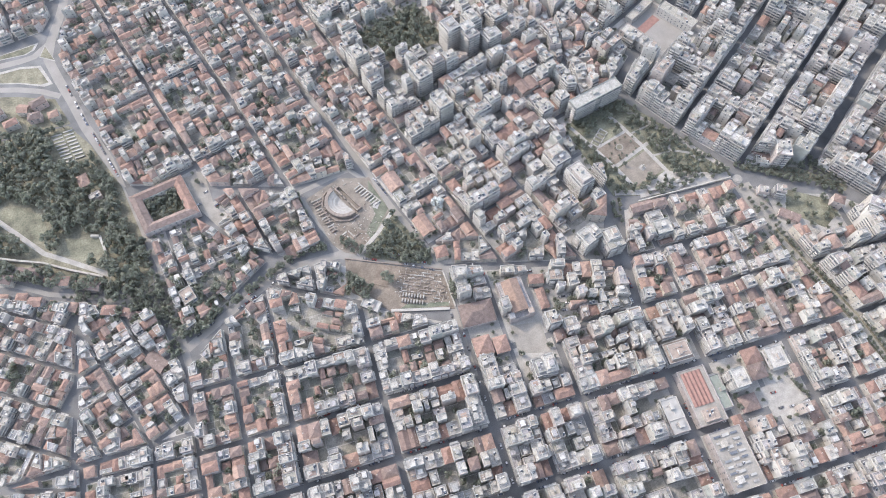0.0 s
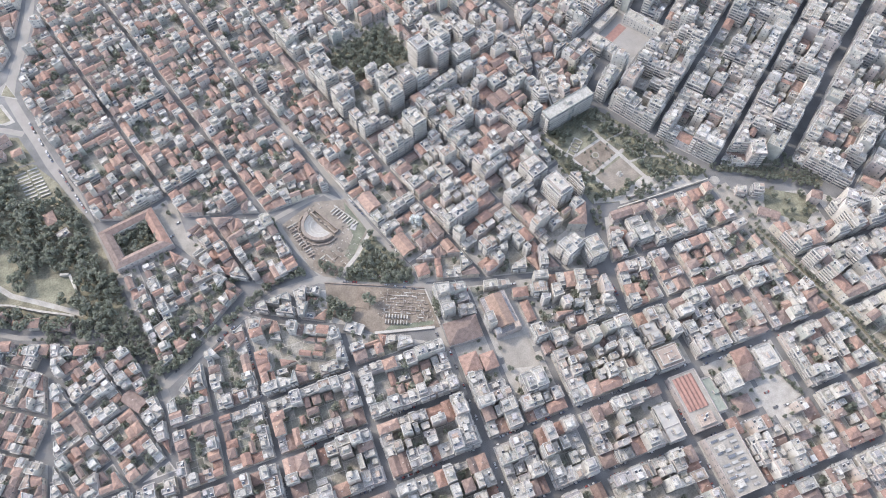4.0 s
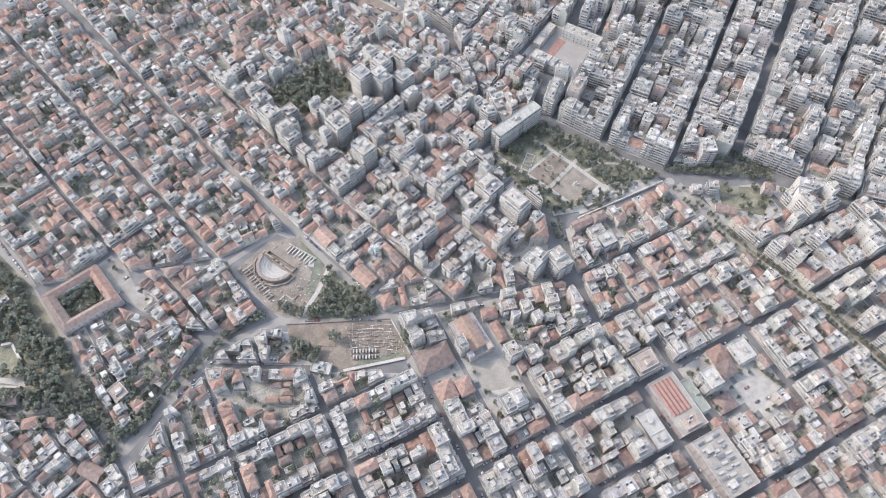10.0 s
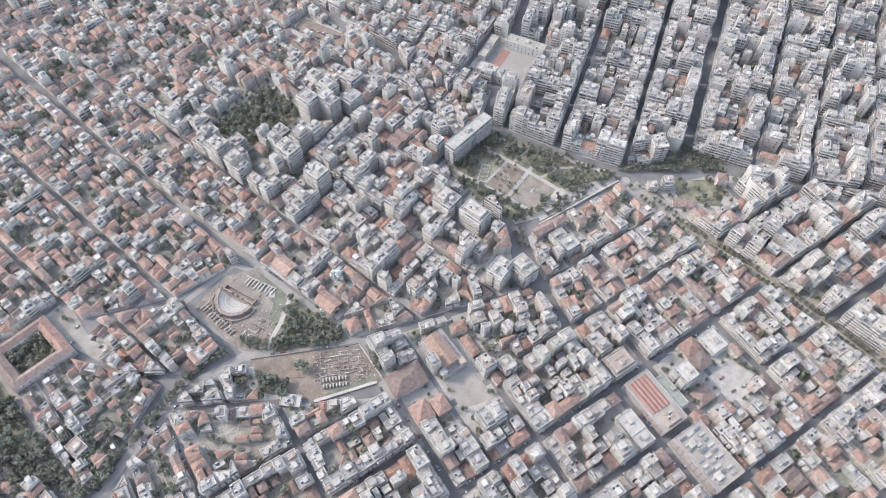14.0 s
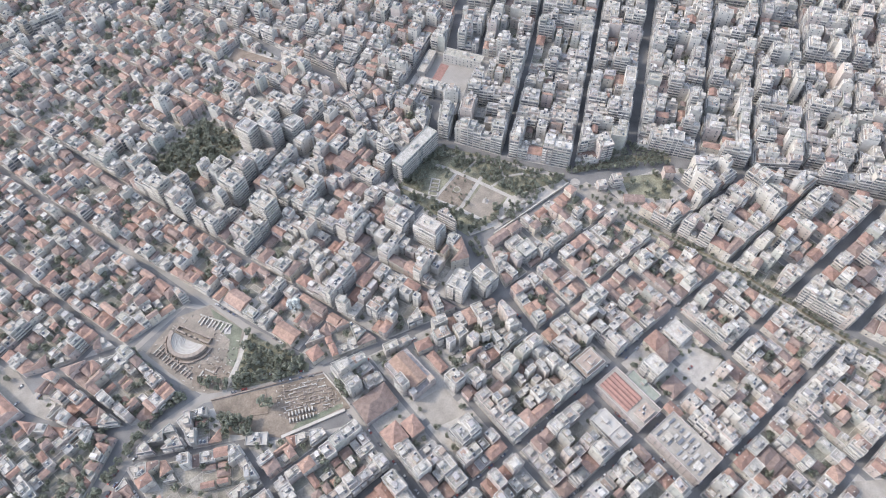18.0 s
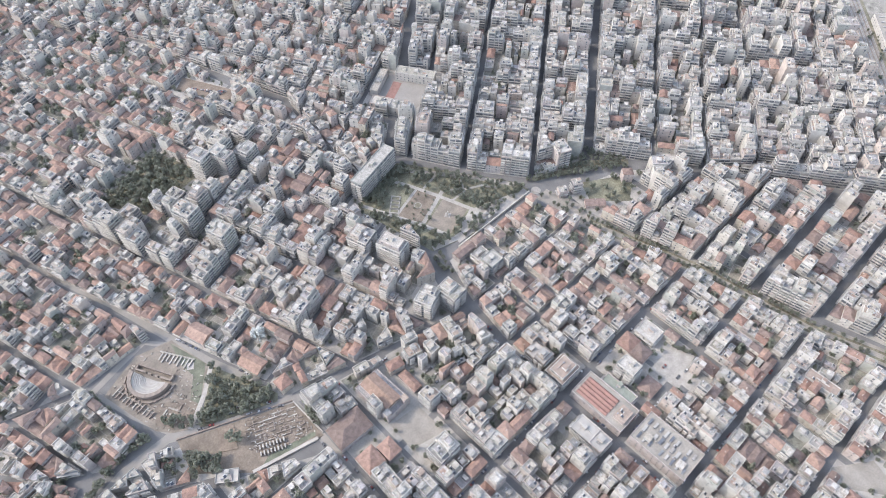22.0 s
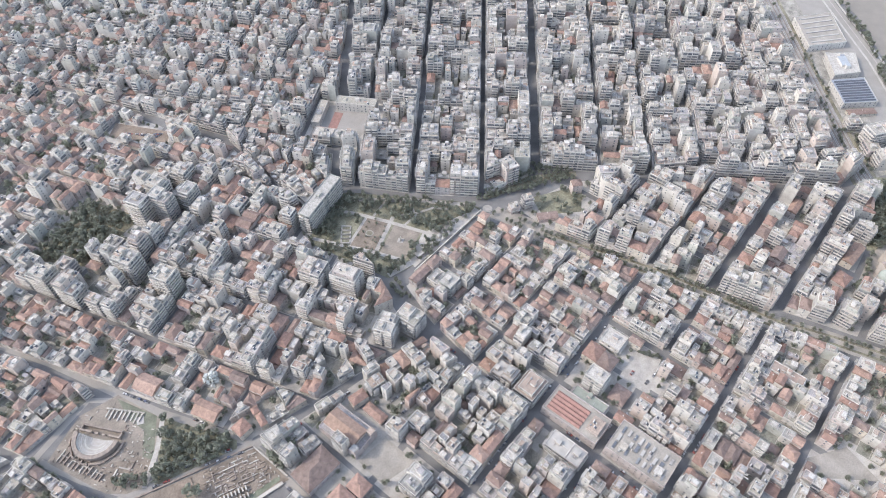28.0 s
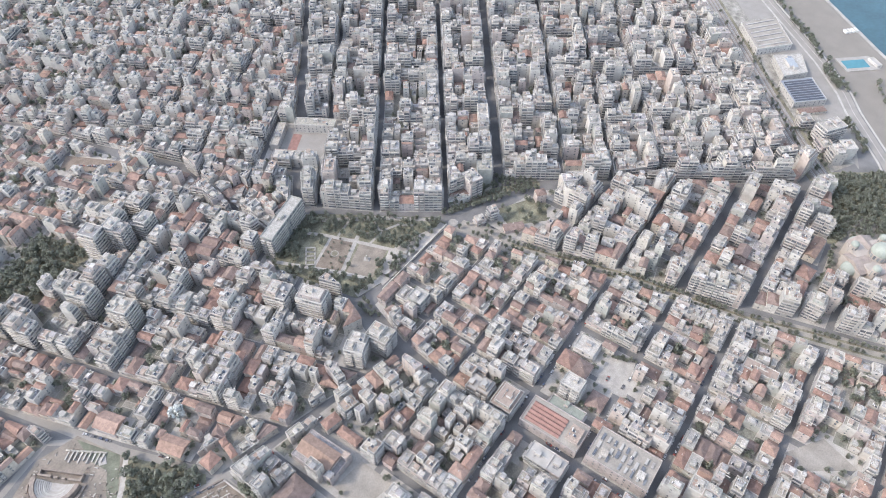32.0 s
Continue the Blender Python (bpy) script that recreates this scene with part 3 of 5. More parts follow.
# round the church and its square
landmark("tiled", -127, 87, 26, 18, -3, 2, "two-storey neoclassical house with a broad clay tile hip roof", "oldwall")
landmark("flats", -118, 102, 12, 9, -5, 3, "small white flat-roofed building behind the garden")
landmark("tiled", -131, 60, 14, 15, 0, 2, "two-storey house with a clay tile hip roof by the square", "oldwall")
landmark("tiled", -117, 57, 11, 13, 0, 2, "tiled house with an inner court beside the square", "oldwall")
landmark("tiled", -72, 85, 7, 17, 0, 1, "low shed with a clay tile gable roof by the car lot", "oldwall")
landmark("flats", -60, 55, 10, 11, 0, 5, "white five-storey corner building by the church square")
landmark("flats", -72.5, 64, 9, 12, 0, 6, "white six-storey building beside the church")
landmark("tiled", -70, 51, 7.5, 8, 0, 2, "small tiled house at the edge of the church square", "oldwall")
landmark("flats", -92, 30, 17, 14, 0, 5, "pale five-storey building with roof terraces by the church square")
landmark("flats", -57, 98, 11, 9, -14, 4, "white four-storey building on the curving street")
landmark("tiled", -72, 101, 12, 8, -14, 2, "old house with a red tile roof on the curving street", "oldwall")
landmark("tiled", -139, 147, 10, 10, 0, 2, "old house with a tan hipped tile roof on the corner", "oldwall")
landmark("tiled", -146, 175, 12, 18, 17, 2, "two-storey house with a broad red tile roof by the green", "oldwall")
landmark("tiled", -160, 224, 13, 17, 17, 2, "two-storey house with a long red tile roof above the theatre", "oldwall")
landmark("flats", -81, 148, 11, 10, 17, 5, "five-storey block with an orange tiled roof terrace", "wall", "tilefloor")
landmark("flats", -345, 168, 10, 13, 20, 3, "white three-storey house among trees by the straight road")
landmark("flats", 138, -126, 9, 24, 0, 2, "long low building with a pale pink roof", "wall", "tilefloor")
# round the great hall
landmark("flats", 30, -26, 8, 26, 0, 2, "long two-storey building with a green-grey felt roof", "wall", "greenfelt")
landmark("flats", 43.5, -22, 11, 14, 0, 6, "white six-storey office block beside the long hall")
landmark("tiled", 32, -52, 8, 12, 0, 2, "small house with a clay tile roof beside the hall", "oldwall")
landmark("flats", 8.5, 31.5, 12, 17, 0, 4, "cream five-storey block with a broad plain roof", "cream", "sheet")
landmark("flats", -12, -33, 13, 26, 0, 3, "wide white three-storey building with a bare pale roof", "wall", "sheet")
landmark("tiled", 65, -8, 14, 12, 0, 2, "old house with a clay tile hip roof", "oldwall")
landmark("tiled", 64, -20, 13, 12, 0, 2, "old house with a clay tile roof next to its twin", "oldwall")
landmark("tiled", 48, -40, 14, 12, 0, 1, "low workshop with a clay tile hip roof", "oldwall")
landmark("flats", 84, -14, 14, 16, 0, 2, "two-storey white building by the open car lot")
landmark("flats", 10, 11, 20, 16, 0, 4, "four-storey building with a brown roof terrace and inner court", "wall", "tilefloor")
landmark("tiled", -377, 122, 17, 10, -52, 1, "long low school hall under a clay tile roof", "oldwall")
landmark("flats", -19, 121, 19, 14, 22, 7, "seven-storey corner block with rows of shaded balconies")
landmark("flats", -2, 113, 14, 18, 5, 6, "six-storey corner block with a grey roof and long balconies")
landmark("tiled", 158, 95, 17, 8, -42, 1, "long low building with a clay tile roof in the garden", "oldwall")
landmark("flats", 158, 117, 8, 7, -30, 4, "narrow four-storey house with a small roof terrace")
landmark("flats", 147, 123, 8, 7, -30, 2, "small white two-storey house by the promenade")
landmark("tiled", 202, 94, 9, 8, -40, 3, "three-storey house with a red tile roof at the garden's end", "oldwall")
landmark("tiled", 38, 138, 18, 8, 0, 2, "long tiled cafe building below the square", "oldwall")
landmark("flats", 45, 119, 13, 24, 0, 4, "four-storey building with a wide pale roof terrace")
landmark("flats", 216, -141, 17, 12, 0, 6, "tall white apartment block with stepped balconies by the promenade")
landmark("tiled", 245, -126, 14, 11, -8, 3, "white three-storey house with a red tile roof", "wall")
landmark("tiled", 280, -125, 24, 9, -5, 2, "long hall with a bright clay tile gable roof", "oldwall", "navetile")

# ---- districts ----
district([(-144, -330), (-3, -330), (-3, 101), (-139, 132)], 0, [(-110, 3.4), (-73, 5)], [(55, 5), (0, 5.6), (-49, 5.6), (-98, 5.6), (-158, 5.6), (-215, 5.6), (-270, 5.6)], "lower", True, 2)
district([(-286, -150), (-144, -150), (-144, 87), (-201, 117), (-286, 161)], 0, [(-216, 5)], [(88, 5), (43, 5), (-2, 5.6), (-49, 5.6), (-98, 5.6)], lambda c: "lower" if c[1] < 44 else "red", True, 2)
district([(1, -330), (216, -330), (157, -5), (143, 55), (1, 55)], 0, [(32, 4), (66, 4), (100, 5), (135, 4)], [(0, 5.6), (-49, 5.6), (-98, 5.6), (-158, 5.6), (-215, 5.6), (-270, 5.6)], lambda c: "lower" if c[0] < 50 and c[1] < 60 else "red", True, 2)
district([(2, 55.5), (62, 55.5), (62, 142), (24, 144), (10, 105)], 0, [(38, 4)], [(98, 5)], "red", True, 2)
district([(62, 55.5), (138, 55.5), (124, 141), (62, 142)], 0, [(100, 4)], [(98, 5)], "red", True, 2)
district([(-203, 121), (-215, 160), (-238, 169), (-284, 164)], 0, [(-245, 3)], [], "old", True, 0.6)
district([(-356, -150), (-286, -150), (-286, 158), (-320, 140), (-356, 110)], 0, [(-322, 4)], [(90, 5), (43, 5), (-2, 5.6), (-49, 5.6), (-98, 5.6)], lambda c: "red" if c[1] < 60 else "old", True, 2)
district([(-352, 132), (-322, 153), (-272, 178), (-298, 206), (-328, 243), (-372, 236)], 10, [(-310, 3)], [(250, 3)], "old", True, 1)
district([(-328, 250), (-300, 204), (-258, 178), (-231, 184), (-243, 241), (-300, 259)], 17, [(-205, 3)], [(305, 3)], "upper", True, 1)
district([(-640, -120), (-440, -120), (-440, 60), (-640, 60)], -14, every(-620, -380, 33, 3), every(-260, 160, 28, 3), "old", False, 2)
district([(-440, -120), (-356, -120), (-356, 60), (-440, 60)], -3, every(-430, -350, 40, 3), every(-110, 70, 27, 3), "old", True, 2)
district([(-445, 60), (-356, 60), (-356, 106), (-372, 165), (-430, 190)], 22, every(-400, -250, 31, 3), every(150, 330, 26, 3), "old", True, 2)
district([(-640, 60), (-446, 60), (-432, 190), (-520, 222), (-640, 240)], -32, every(-700, -380, 29, 3), every(-330, 60, 30, 3), "old", lambda c: c[0] > -500, 2)
C_FIRST = [(264, 5), (335, 5), (406, 5), (475, 5), (545, 5), (615, 5), (690, 5)]
E_FIRST = [(-280, 5), (-220, 3.5), (-162, 5), (-100, 5), (-51, 4.5), (5, 4), (60, 4), (115, 4)]
E_SECOND = [(v, 3.6) for v in (195, 237, 285, 330, 378, 425, 475, 525, 575, 625, 675, 725, 775)]
district([(-384, 289), (-244, 246), (-186, 249), (-305, 640), (-398, 640), (-423, 512), (-437, 464), (-418, 402)], 17.5, E_FIRST, E_SECOND, "upper", lambda c: c[1] < 330, 2)
district([(-140, 137), (-14, 103), (8, 102), (15, 158), (60, 264), (62, 300), (-30, 640), (-298, 640), (-227, 384)], 17.5, E_FIRST, E_SECOND,
         lambda c: "upper" if .954 * c[0] + .3 * c[1] < -48 or c[1] > 440 else "dense" if c[1] > 380 else "mid" if c[0] > -60 or c[1] > 250 else "lower", lambda c: c[1] < 300, 1.8)
district([(-450, 486), (-436, 514), (-425, 560), (-412, 630), (-560, 640), (-560, 478)], 12, every(-560, -300, 40, 4), every(540, 760, 36, 4), "upper", False, 2)
district([(-30, 645), (-30, 920), (-300, 920), (-300, 645)], 20, every(-300, 300, 52, 5), every(500, 900, 56, 5), "far")
district([(29, 260), (64, 268), (98, 298), (54, 390), (46, 388)], 28, [], [(250, 4), (300, 4)], "dense", False, 0.5)
district([(102, 302), (520, 660), (400, 920), (-36, 920), (-36, 645), (49, 392)], 28, every(160, 900, 52, 4), every(30, 900, 56, 4), lambda c: "dense" if c[0] > 40 and c[1] < 560 else "far", False, 1.5)
district([(268, 40), (356, -90), (384, -95), (396, -84)], 34.5, C_FIRST[1:], [(-60, 5), (-105, 5)], "tall", False, 1)
district([(66, 258), (104, 204), (131, 156), (187, 132), (700, 500), (514, 650)], 36.8, C_FIRST, [(152, 5), (101, 5.6), (39, 5.6)], "tall", lambda c: c[0] < 240, 2)
district([(184, 122), (264, 44), (358, -92), (385, -97), (480, -8), (570, 56), (760, 190), (700, 496), (650, 460)], 34.5, C_FIRST[1:], [(v, 5.2) for v in (-60, -105, -150, -195, -240, -285)], "tall", False, 3)
district([(186, -95), (352, -95), (262, 48), (211, 103), (150, 124), (148, 90)], 0, [(205, 5), (245, 5), (290, 5), (335, 5)], [(98, 5), (50, 5), (0, 5), (-49, 8)], "mid", lambda c: c[0] < 260, 1)
district([(214, -189), (242, -300), (262, -300), (262, -100), (188, -100)], 0, [(236, 4)], [(-158, 5.6), (-215, 5.6)], "mid", True, 2)
district([(266, -135), (300, -134), (372, -116), (364, -99), (266, -99)], 0, [(300, 5), (335, 5)], [], "mid", True, 2)
far_pave.thing("pavement", "raised concrete pavements of the further blocks", "pavement", kind="structure")
far_yard.thing("yard", "yards behind the further houses", "yard", kind="structure")

# ---- landmark buildings ----
for kind, poly, floors, label, wall, roof in LANDMARKS:
    K = Sink(True)
    if kind == "flats":
        apartment(K, poly, floors, [0, 1, 2, 3], 0.15, roof or "flat", wall)
        finish(K, "apartment_building", label, "building", "apartment buildings of the town")
    else:
        tiled(K, poly, floors, [], 0.15, wall, 3.4, 0.42, roof or "tile")
        finish(K, "house", label, "house", "houses of the town")


def ribbon(S, pts, width, z, name):
    """A flat strip along a line of points, with mitred bends."""
    L, Rr = [], []
    for i, p in enumerate(pts):
        a, b = pts[max(0, i - 1)], pts[min(len(pts) - 1, i + 1)]
        d = Vector((b[0] - a[0], b[1] - a[1])).normalized()
        L.append((p[0] - d[1] * width / 2, p[1] + d[0] * width / 2, z))
        Rr.append((p[0] + d[1] * width / 2, p[1] - d[0] * width / 2, z))
    n = len(pts)
    S.add(L + Rr, [(i, n + i, n + i + 1, i + 1) for i in range(n - 1)], name)


def curb(pts, width, z, name, thing, label, cat="road"):
    S = Shape()
    ribbon(S, pts, width, z, name)
    return S.thing(thing, label, cat, kind="structure")


def slab(poly, z0, z1, name, thing, label, cat="ground"):
    S = Shape()
    S.prism(poly if area(poly) > 0 else poly[::-1], z0, z1, name, name)
    return S.thing(thing, label, cat, kind="structure")


# ---- roads ----
curb([(-405, 640), (-418, 559), (-429, 514), (-440, 481), (-444, 458), (-435, 428), (-425, 399), (-415, 366), (-398, 324), (-390, 290)], 9, 0.03, "road", "road", "worn pale grey main road along the castle hill")
curb([(-391, 294), (-384, 266), (-373, 233), (-366, 207), (-364, 180), (-357, 135), (-354, 110), (-355, 80)], 6, 0.032, "road", "road", "narrow pale road running straight down past the tiled court")
curb([(-354, 127), (-320, 146), (-285, 163), (-256, 172), (-221, 172), (-205, 163)], 7, 0.04, "road", "road", "curving pale road along the old town wall")
curb([(-226, 214), (-219, 187), (-207, 168), (-174, 152), (-142, 135), (-104, 118), (-56, 106), (-10, 100)], 6, 0.05, "road", "road", "grey street curving below the ancient theatre")
curb([(-225, 381), (-195, 300), (-168, 205), (-141, 137)], 6, 0.045, "road", "road", "straight sloping street past the ancient theatre")
curb([(-142, 135), (-144, 88), (-144, 40)], 6, 0.055, "road", "road", "street running down beside the excavation")
curb([(-560, 468), (-500, 462), (-470, 463), (-457, 465), (-441, 479)], 7, 0.035, "road", "road", "grey approach road to the junction")
curb([(-560, 446), (-500, 436), (-472, 428), (-452, 420), (-435, 409)], 6, 0.037, "road", "road", "narrow road round the grass island")
curb([(10, 100), (18, 148), (30, 150), (132, 143)], 8, 0.05, "asphalt", "road", "dark asphalt road below the square")
curb([(134, 142), (183, 124), (216, 101), (272, 48), (345, -36), (372, -100)], 9, 0.04, "asphalt", "road", "dark asphalt street between the town quarters")
for pts in ([(-500, 454), (-500, 443), (-471, 435), (-449, 425), (-441, 426), (-451, 452), (-471, 456)], [(-452, 463), (-437, 453), (-446, 478)], [(-500, 470), (-464, 470), (-456, 474), (-452, 482), (-500, 474)]):
    slab(pts, 0, 0.18, "pave", "kerb", "pale kerb round a grass island", "kerb")
    c = centre(pts)
    slab([(c[0] + (x - c[0]) * 0.86, c[1] + (y - c[1]) * 0.8) for x, y in pts], 0.1, 0.28, "grass", "lawn", "dry grass island with a pale kerb at the junction", "lawn")
slab([(-512, 430), (-474, 420), (-440, 407), (-428, 374), (-512, 374)], 0, 0.1, "grass", "garden_ground", "dry garden ground round the villas", "ground")
PROM = [(135, 136), (139, 87), (152, 40), (165, -5), (171, -50), (179, -100), (193, -143), (205, -189), (222, -240)]
curb(PROM, 15, 0.06, "gravel", "pavement", "pale paved promenade with planted beds", "pavement")
for off in (-3.4, 3.4):
    side = []
    for i, q in enumerate(PROM[1:]):
        d_ = Vector((q[0] - PROM[i][0], q[1] - PROM[i][1])).normalized()
        side.append((q[0] - d_.y * off, q[1] + d_.x * off))
    curb(side, 2.2, 0.12, "grass", "flower_bed", "long planted bed of shrubs along the promenade", "flower bed")
slab([(131, 134), (134, 66), (146, 58), (152, 92), (145, 128)], 0, 0.1, "gravel", "pavement", "pale gravel garden at the top of the promenade", "pavement")
slab([(142, 149), (186, 130), (219, 103), (224, 107), (191, 137), (147, 156)], 0, 0.2, "grass", "verge", "dry grass verge with shrubs along the street", "verge")
slab(GARDEN, 0, 0.15, "grass", "lawn", "small dry grass garden among the houses", "lawn")
slab(YARD32, 0, 0.2, "gravel", "yard", "wide open pale concrete yard", "yard")
slab(LOT, 0.1, 0.22, "pave", "car_park", "open pale concrete car park between buildings", "car park")
slab([(-66, 92), (-48, 86), (-54, 66), (-64, 70)], 0.1, 0.2, "pave", "car_park", "small grey car park behind the church", "car park")
slab(SQUARE, 0.1, 0.2, "gravel", "square", "pale stone church square with steps and plant tubs", "square")

# ---- trees ----


def crown_shape(S, r, h, base, seed, flat=1.0, leaf=0.9, clumps=13, per=15):
    k = random.Random(seed)
    for _ in range(clumps):
        t, u = k.uniform(0, 2 * math.pi), k.uniform(-1, 1)
        rr = r * k.uniform(0.35, 0.85)
        cx, cy = rr * math.cos(t) * math.sqrt(1 - u * u * 0.6), rr * math.sin(t) * math.sqrt(1 - u * u * 0.6)
        cz = base + h / 2 + u * h / 2 * flat * 0.8
        cr = r * k.uniform(0.28, 0.45)
        for _ in range(per):
            d = Vector((k.gauss(0, 1), k.gauss(0, 1), k.gauss(0, 1) + 0.2)).normalized()
            p = Vector((cx, cy, cz)) + d * cr * k.uniform(0.7, 1.05)
            a = d.orthogonal().normalized()
            a = (a + d * k.uniform(-0.6, 0.6)).normalized()
            b = d.cross(a).normalized()
            s = leaf * k.uniform(0.5, 1.0)
            S.add([tuple(p + a * s), tuple(p + b * s * 0.8), tuple(p - a * s * 0.9), tuple(p - b * s * 0.8)], [(0, 1, 2, 3)], "leaf")


def trunk_shape(S, h, r, seed, limbs=4, spread=1.4):
    k = random.Random(seed)

    def limb(a, b, ra, rb):
        d = (Vector(b) - Vector(a)).normalized()
        x = d.orthogonal().normalized()
        y = d.cross(x)
        v = [tuple(Vector(q) + (x * math.cos(i * 1.2566) + y * math.sin(i * 1.2566)) * rad) for q, rad in ((a, ra), (b, rb)) for i in range(5)]
        S.add(v, [(i, (i + 1) % 5, 5 + (i + 1) % 5, 5 + i) for i in range(5)], "bark")
    limb((0, 0, -0.2), (0.1, 0.05, h), r, r * 0.6)
    for i in range(limbs):
        t = i * 6.283 / limbs + k.uniform(-.4, .4)
        limb((0.1, 0.05, h * 0.85), (math.cos(t) * spread, math.sin(t) * spread, h + k.uniform(1.0, 2.2)), r * 0.5, r * 0.15)


TREES = []
for i, (r, h, th, lf) in enumerate(((2.6, 4.2, 2.4, .85), (3.2, 4.8, 2.6, .95), (2.0, 3.4, 2.2, .75), (3.8, 5.2, 3.0, 1.0), (2.9, 3.6, 4.2, .9), (1.2, 7.0, 1.2, .6))):
    C, T = Shape(), Shape()
    crown_shape(C, r, h, th, 100 + i, leaf=lf)
    trunk_shape(T, th + 0.6, 0.22 + 0.03 * i, 200 + i)
    TREES.append((C, T))
tree_things = []


def tree(x, y, size, kind, label, group):
    """One tree that can be told apart: a trunk with its crown."""
    if kind >= len(tree_things) or tree_things[kind] is None:
        while len(tree_things) <= kind:
            tree_things.append(None)
    m = pose(x, y, 0.1, 0, 0, rng.uniform(0, 360)) @ Matrix.Diagonal((size, size, size * rng.uniform(.9, 1.15), 1))
    if tree_things[kind] is None:
        C, T = TREES[kind]
        ob = T.thing("tree", label, "tree", group)
        C.part("crown", ob)
        tree_things[kind] = ob
        ob.matrix_basis = m
        return ob
    src = tree_things[kind]
    made = src.copy()
    scene.collection.objects.link(made)
    for ch in src.children:
        c = ch.copy()
        scene.collection.objects.link(c)
        c.parent = made
        c.matrix_parent_inverse = ch.matrix_parent_inverse
    made.matrix_basis = m
    return tagged(made, label, "tree", group)


def wood(spots, name, label):
    """Many trees in one mesh: woods and yard trees that nobody could count."""
    W = Shape()
    W.slot("leaf"), W.slot("bark")
    for x, y, s, kind in spots:
        a = rng.uniform(0, 6.283)
        ca, sa = math.cos(a) * s, math.sin(a) * s
        for S, nm in zip(TREES[kind], ("leaf", "bark")):
            W.add([(x + vx * ca - vy * sa, y + vx * sa + vy * ca, 0.1 + vz * s) for vx, vy, vz in S.v], S.f, nm)
    return W.thing(name, label, "trees", kind="stuff")


def scatter(poly, count, gap=3.0, avoid=()):
    xs, ys = [p[0] for p in poly], [p[1] for p in poly]
    out, tries = [], 0
    while len(out) < count and tries < count * 30:
        tries += 1
        p = (rng.uniform(min(xs), max(xs)), rng.uniform(min(ys), max(ys)))
        if inside(p, poly) and all((p[0] - q[0]) ** 2 + (p[1] - q[1]) ** 2 > gap * gap for q in out) and not any(inside(p, a) for a in avoid):
            out.append(p)
    return out


def mid2(p, q, k):
    return (p[0] + (q[0] - p[0]) * k, p[1] + (q[1] - p[1]) * k)


# ---- castle hill ----
MEADOW = [(-505, 300), (-490, 284), (-466, 257), (-452, 261), (-458, 282), (-478, 297)]
MEADOW2 = [(-440, 238), (-427, 228), (-409, 232), (-413, 247), (-439, 252)]
for p in (MEADOW, MEADOW2):
    slab(p, 0.05, 0.2, "grass", "lawn", "dry meadow between the pines of the castle hill", "lawn")
slab([(-372, 186), (-376, 232), (-389, 292), (-412, 345), (-430, 372), (-520, 372), (-560, 300)], 0, 0.08, "grass", "woodland_floor", "dry woodland floor of the castle hill", "ground")
slab([(-372, 186), (-560, 300), (-500, 250), (-450, 222), (-405, 200)], 0, 0.09, "grass", "woodland_floor", "dry woodland floor below the castle path", "ground")
CPATH = [(-520, 318), (-479, 270), (-458, 245), (-436, 230), (-416, 216), (-405, 208)]
curb(CPATH, 4.2, 0.22, "pave", "path", "pale stone path round the castle hill", "path")
LOWWALL = [(-520, 262), (-478, 243), (-458, 235), (-437, 222), (-411, 208)]
for a, b in zip(LOWWALL, LOWWALL[1:]):
    S = Shape()
    d_ = Vector((b[0] - a[0], b[1] - a[1]))
    S.box(((a[0] + b[0]) / 2, (a[1] + b[1]) / 2), d_.normalized(), (-d_.normalized().y, d_.normalized().x), d_.length / 2, 0.8, 0.0, 3.2, "stone")
    S.thing("old_wall", "low pale stone wall below the castle path", "wall", kind="structure")
LANE = [(-560, 250), (-520, 236), (-481, 221), (-456, 206), (-422, 193), (-396, 181), (-380, 184), (-366, 195)]
curb(LANE, 4, 0.12, "road", "road", "pale lane below the castle hill")
curb([(-410, 282), (-401, 263), (-397, 236)], 3.4, 0.15, "pave", "path", "stepped stone path down the castle hill", "path")
for a, b, h in (((-411, 247), (-404, 214), 2.4), ((-411, 247), (-418, 249), 3.4)):
    S = Shape()
    d_ = Vector((b[0] - a[0], b[1] - a[1]))
    S.box(((a[0] + b[0]) / 2, (a[1] + b[1]) / 2), d_.normalized(), (-d_.normalized().y, d_.normalized().x), d_.length / 2, 1.0, 0.0, h, "stone")
    S.thing("ruined_wall", "broken pale stone wall among the pines", "ruin")
stand = Shape()
stand.prism([(-446, 366), (-427, 370), (-417, 334), (-437, 330)][::-1], 0.02, 0.16, "grass", "grass")
stand = stand.thing("stone_terrace", "rows of pale stone terraces among the pines", "terrace")
for i in range(9):
    for c, w in (((-441, 364), 4.6), ((-431, 366), 4.2)):
        row = Shape()
        row.box((c[0] + 9 * i / 8, c[1] - 4 * i), (0.99, 0.1), (-0.1, 0.99), w, 0.7, 0.1, 0.6 + 0.06 * i, "marble")
        row.part("seat_row", stand)
avoid = ([(-512, 304), (-466, 250), (-446, 260), (-456, 288), (-480, 304)], [(-446, 236), (-427, 222), (-403, 230), (-410, 252), (-442, 258)], rect(-420, 306, 14, 18), rect(-432, 348, 26, 44, 14), rect(-410, 287, 14, 12))
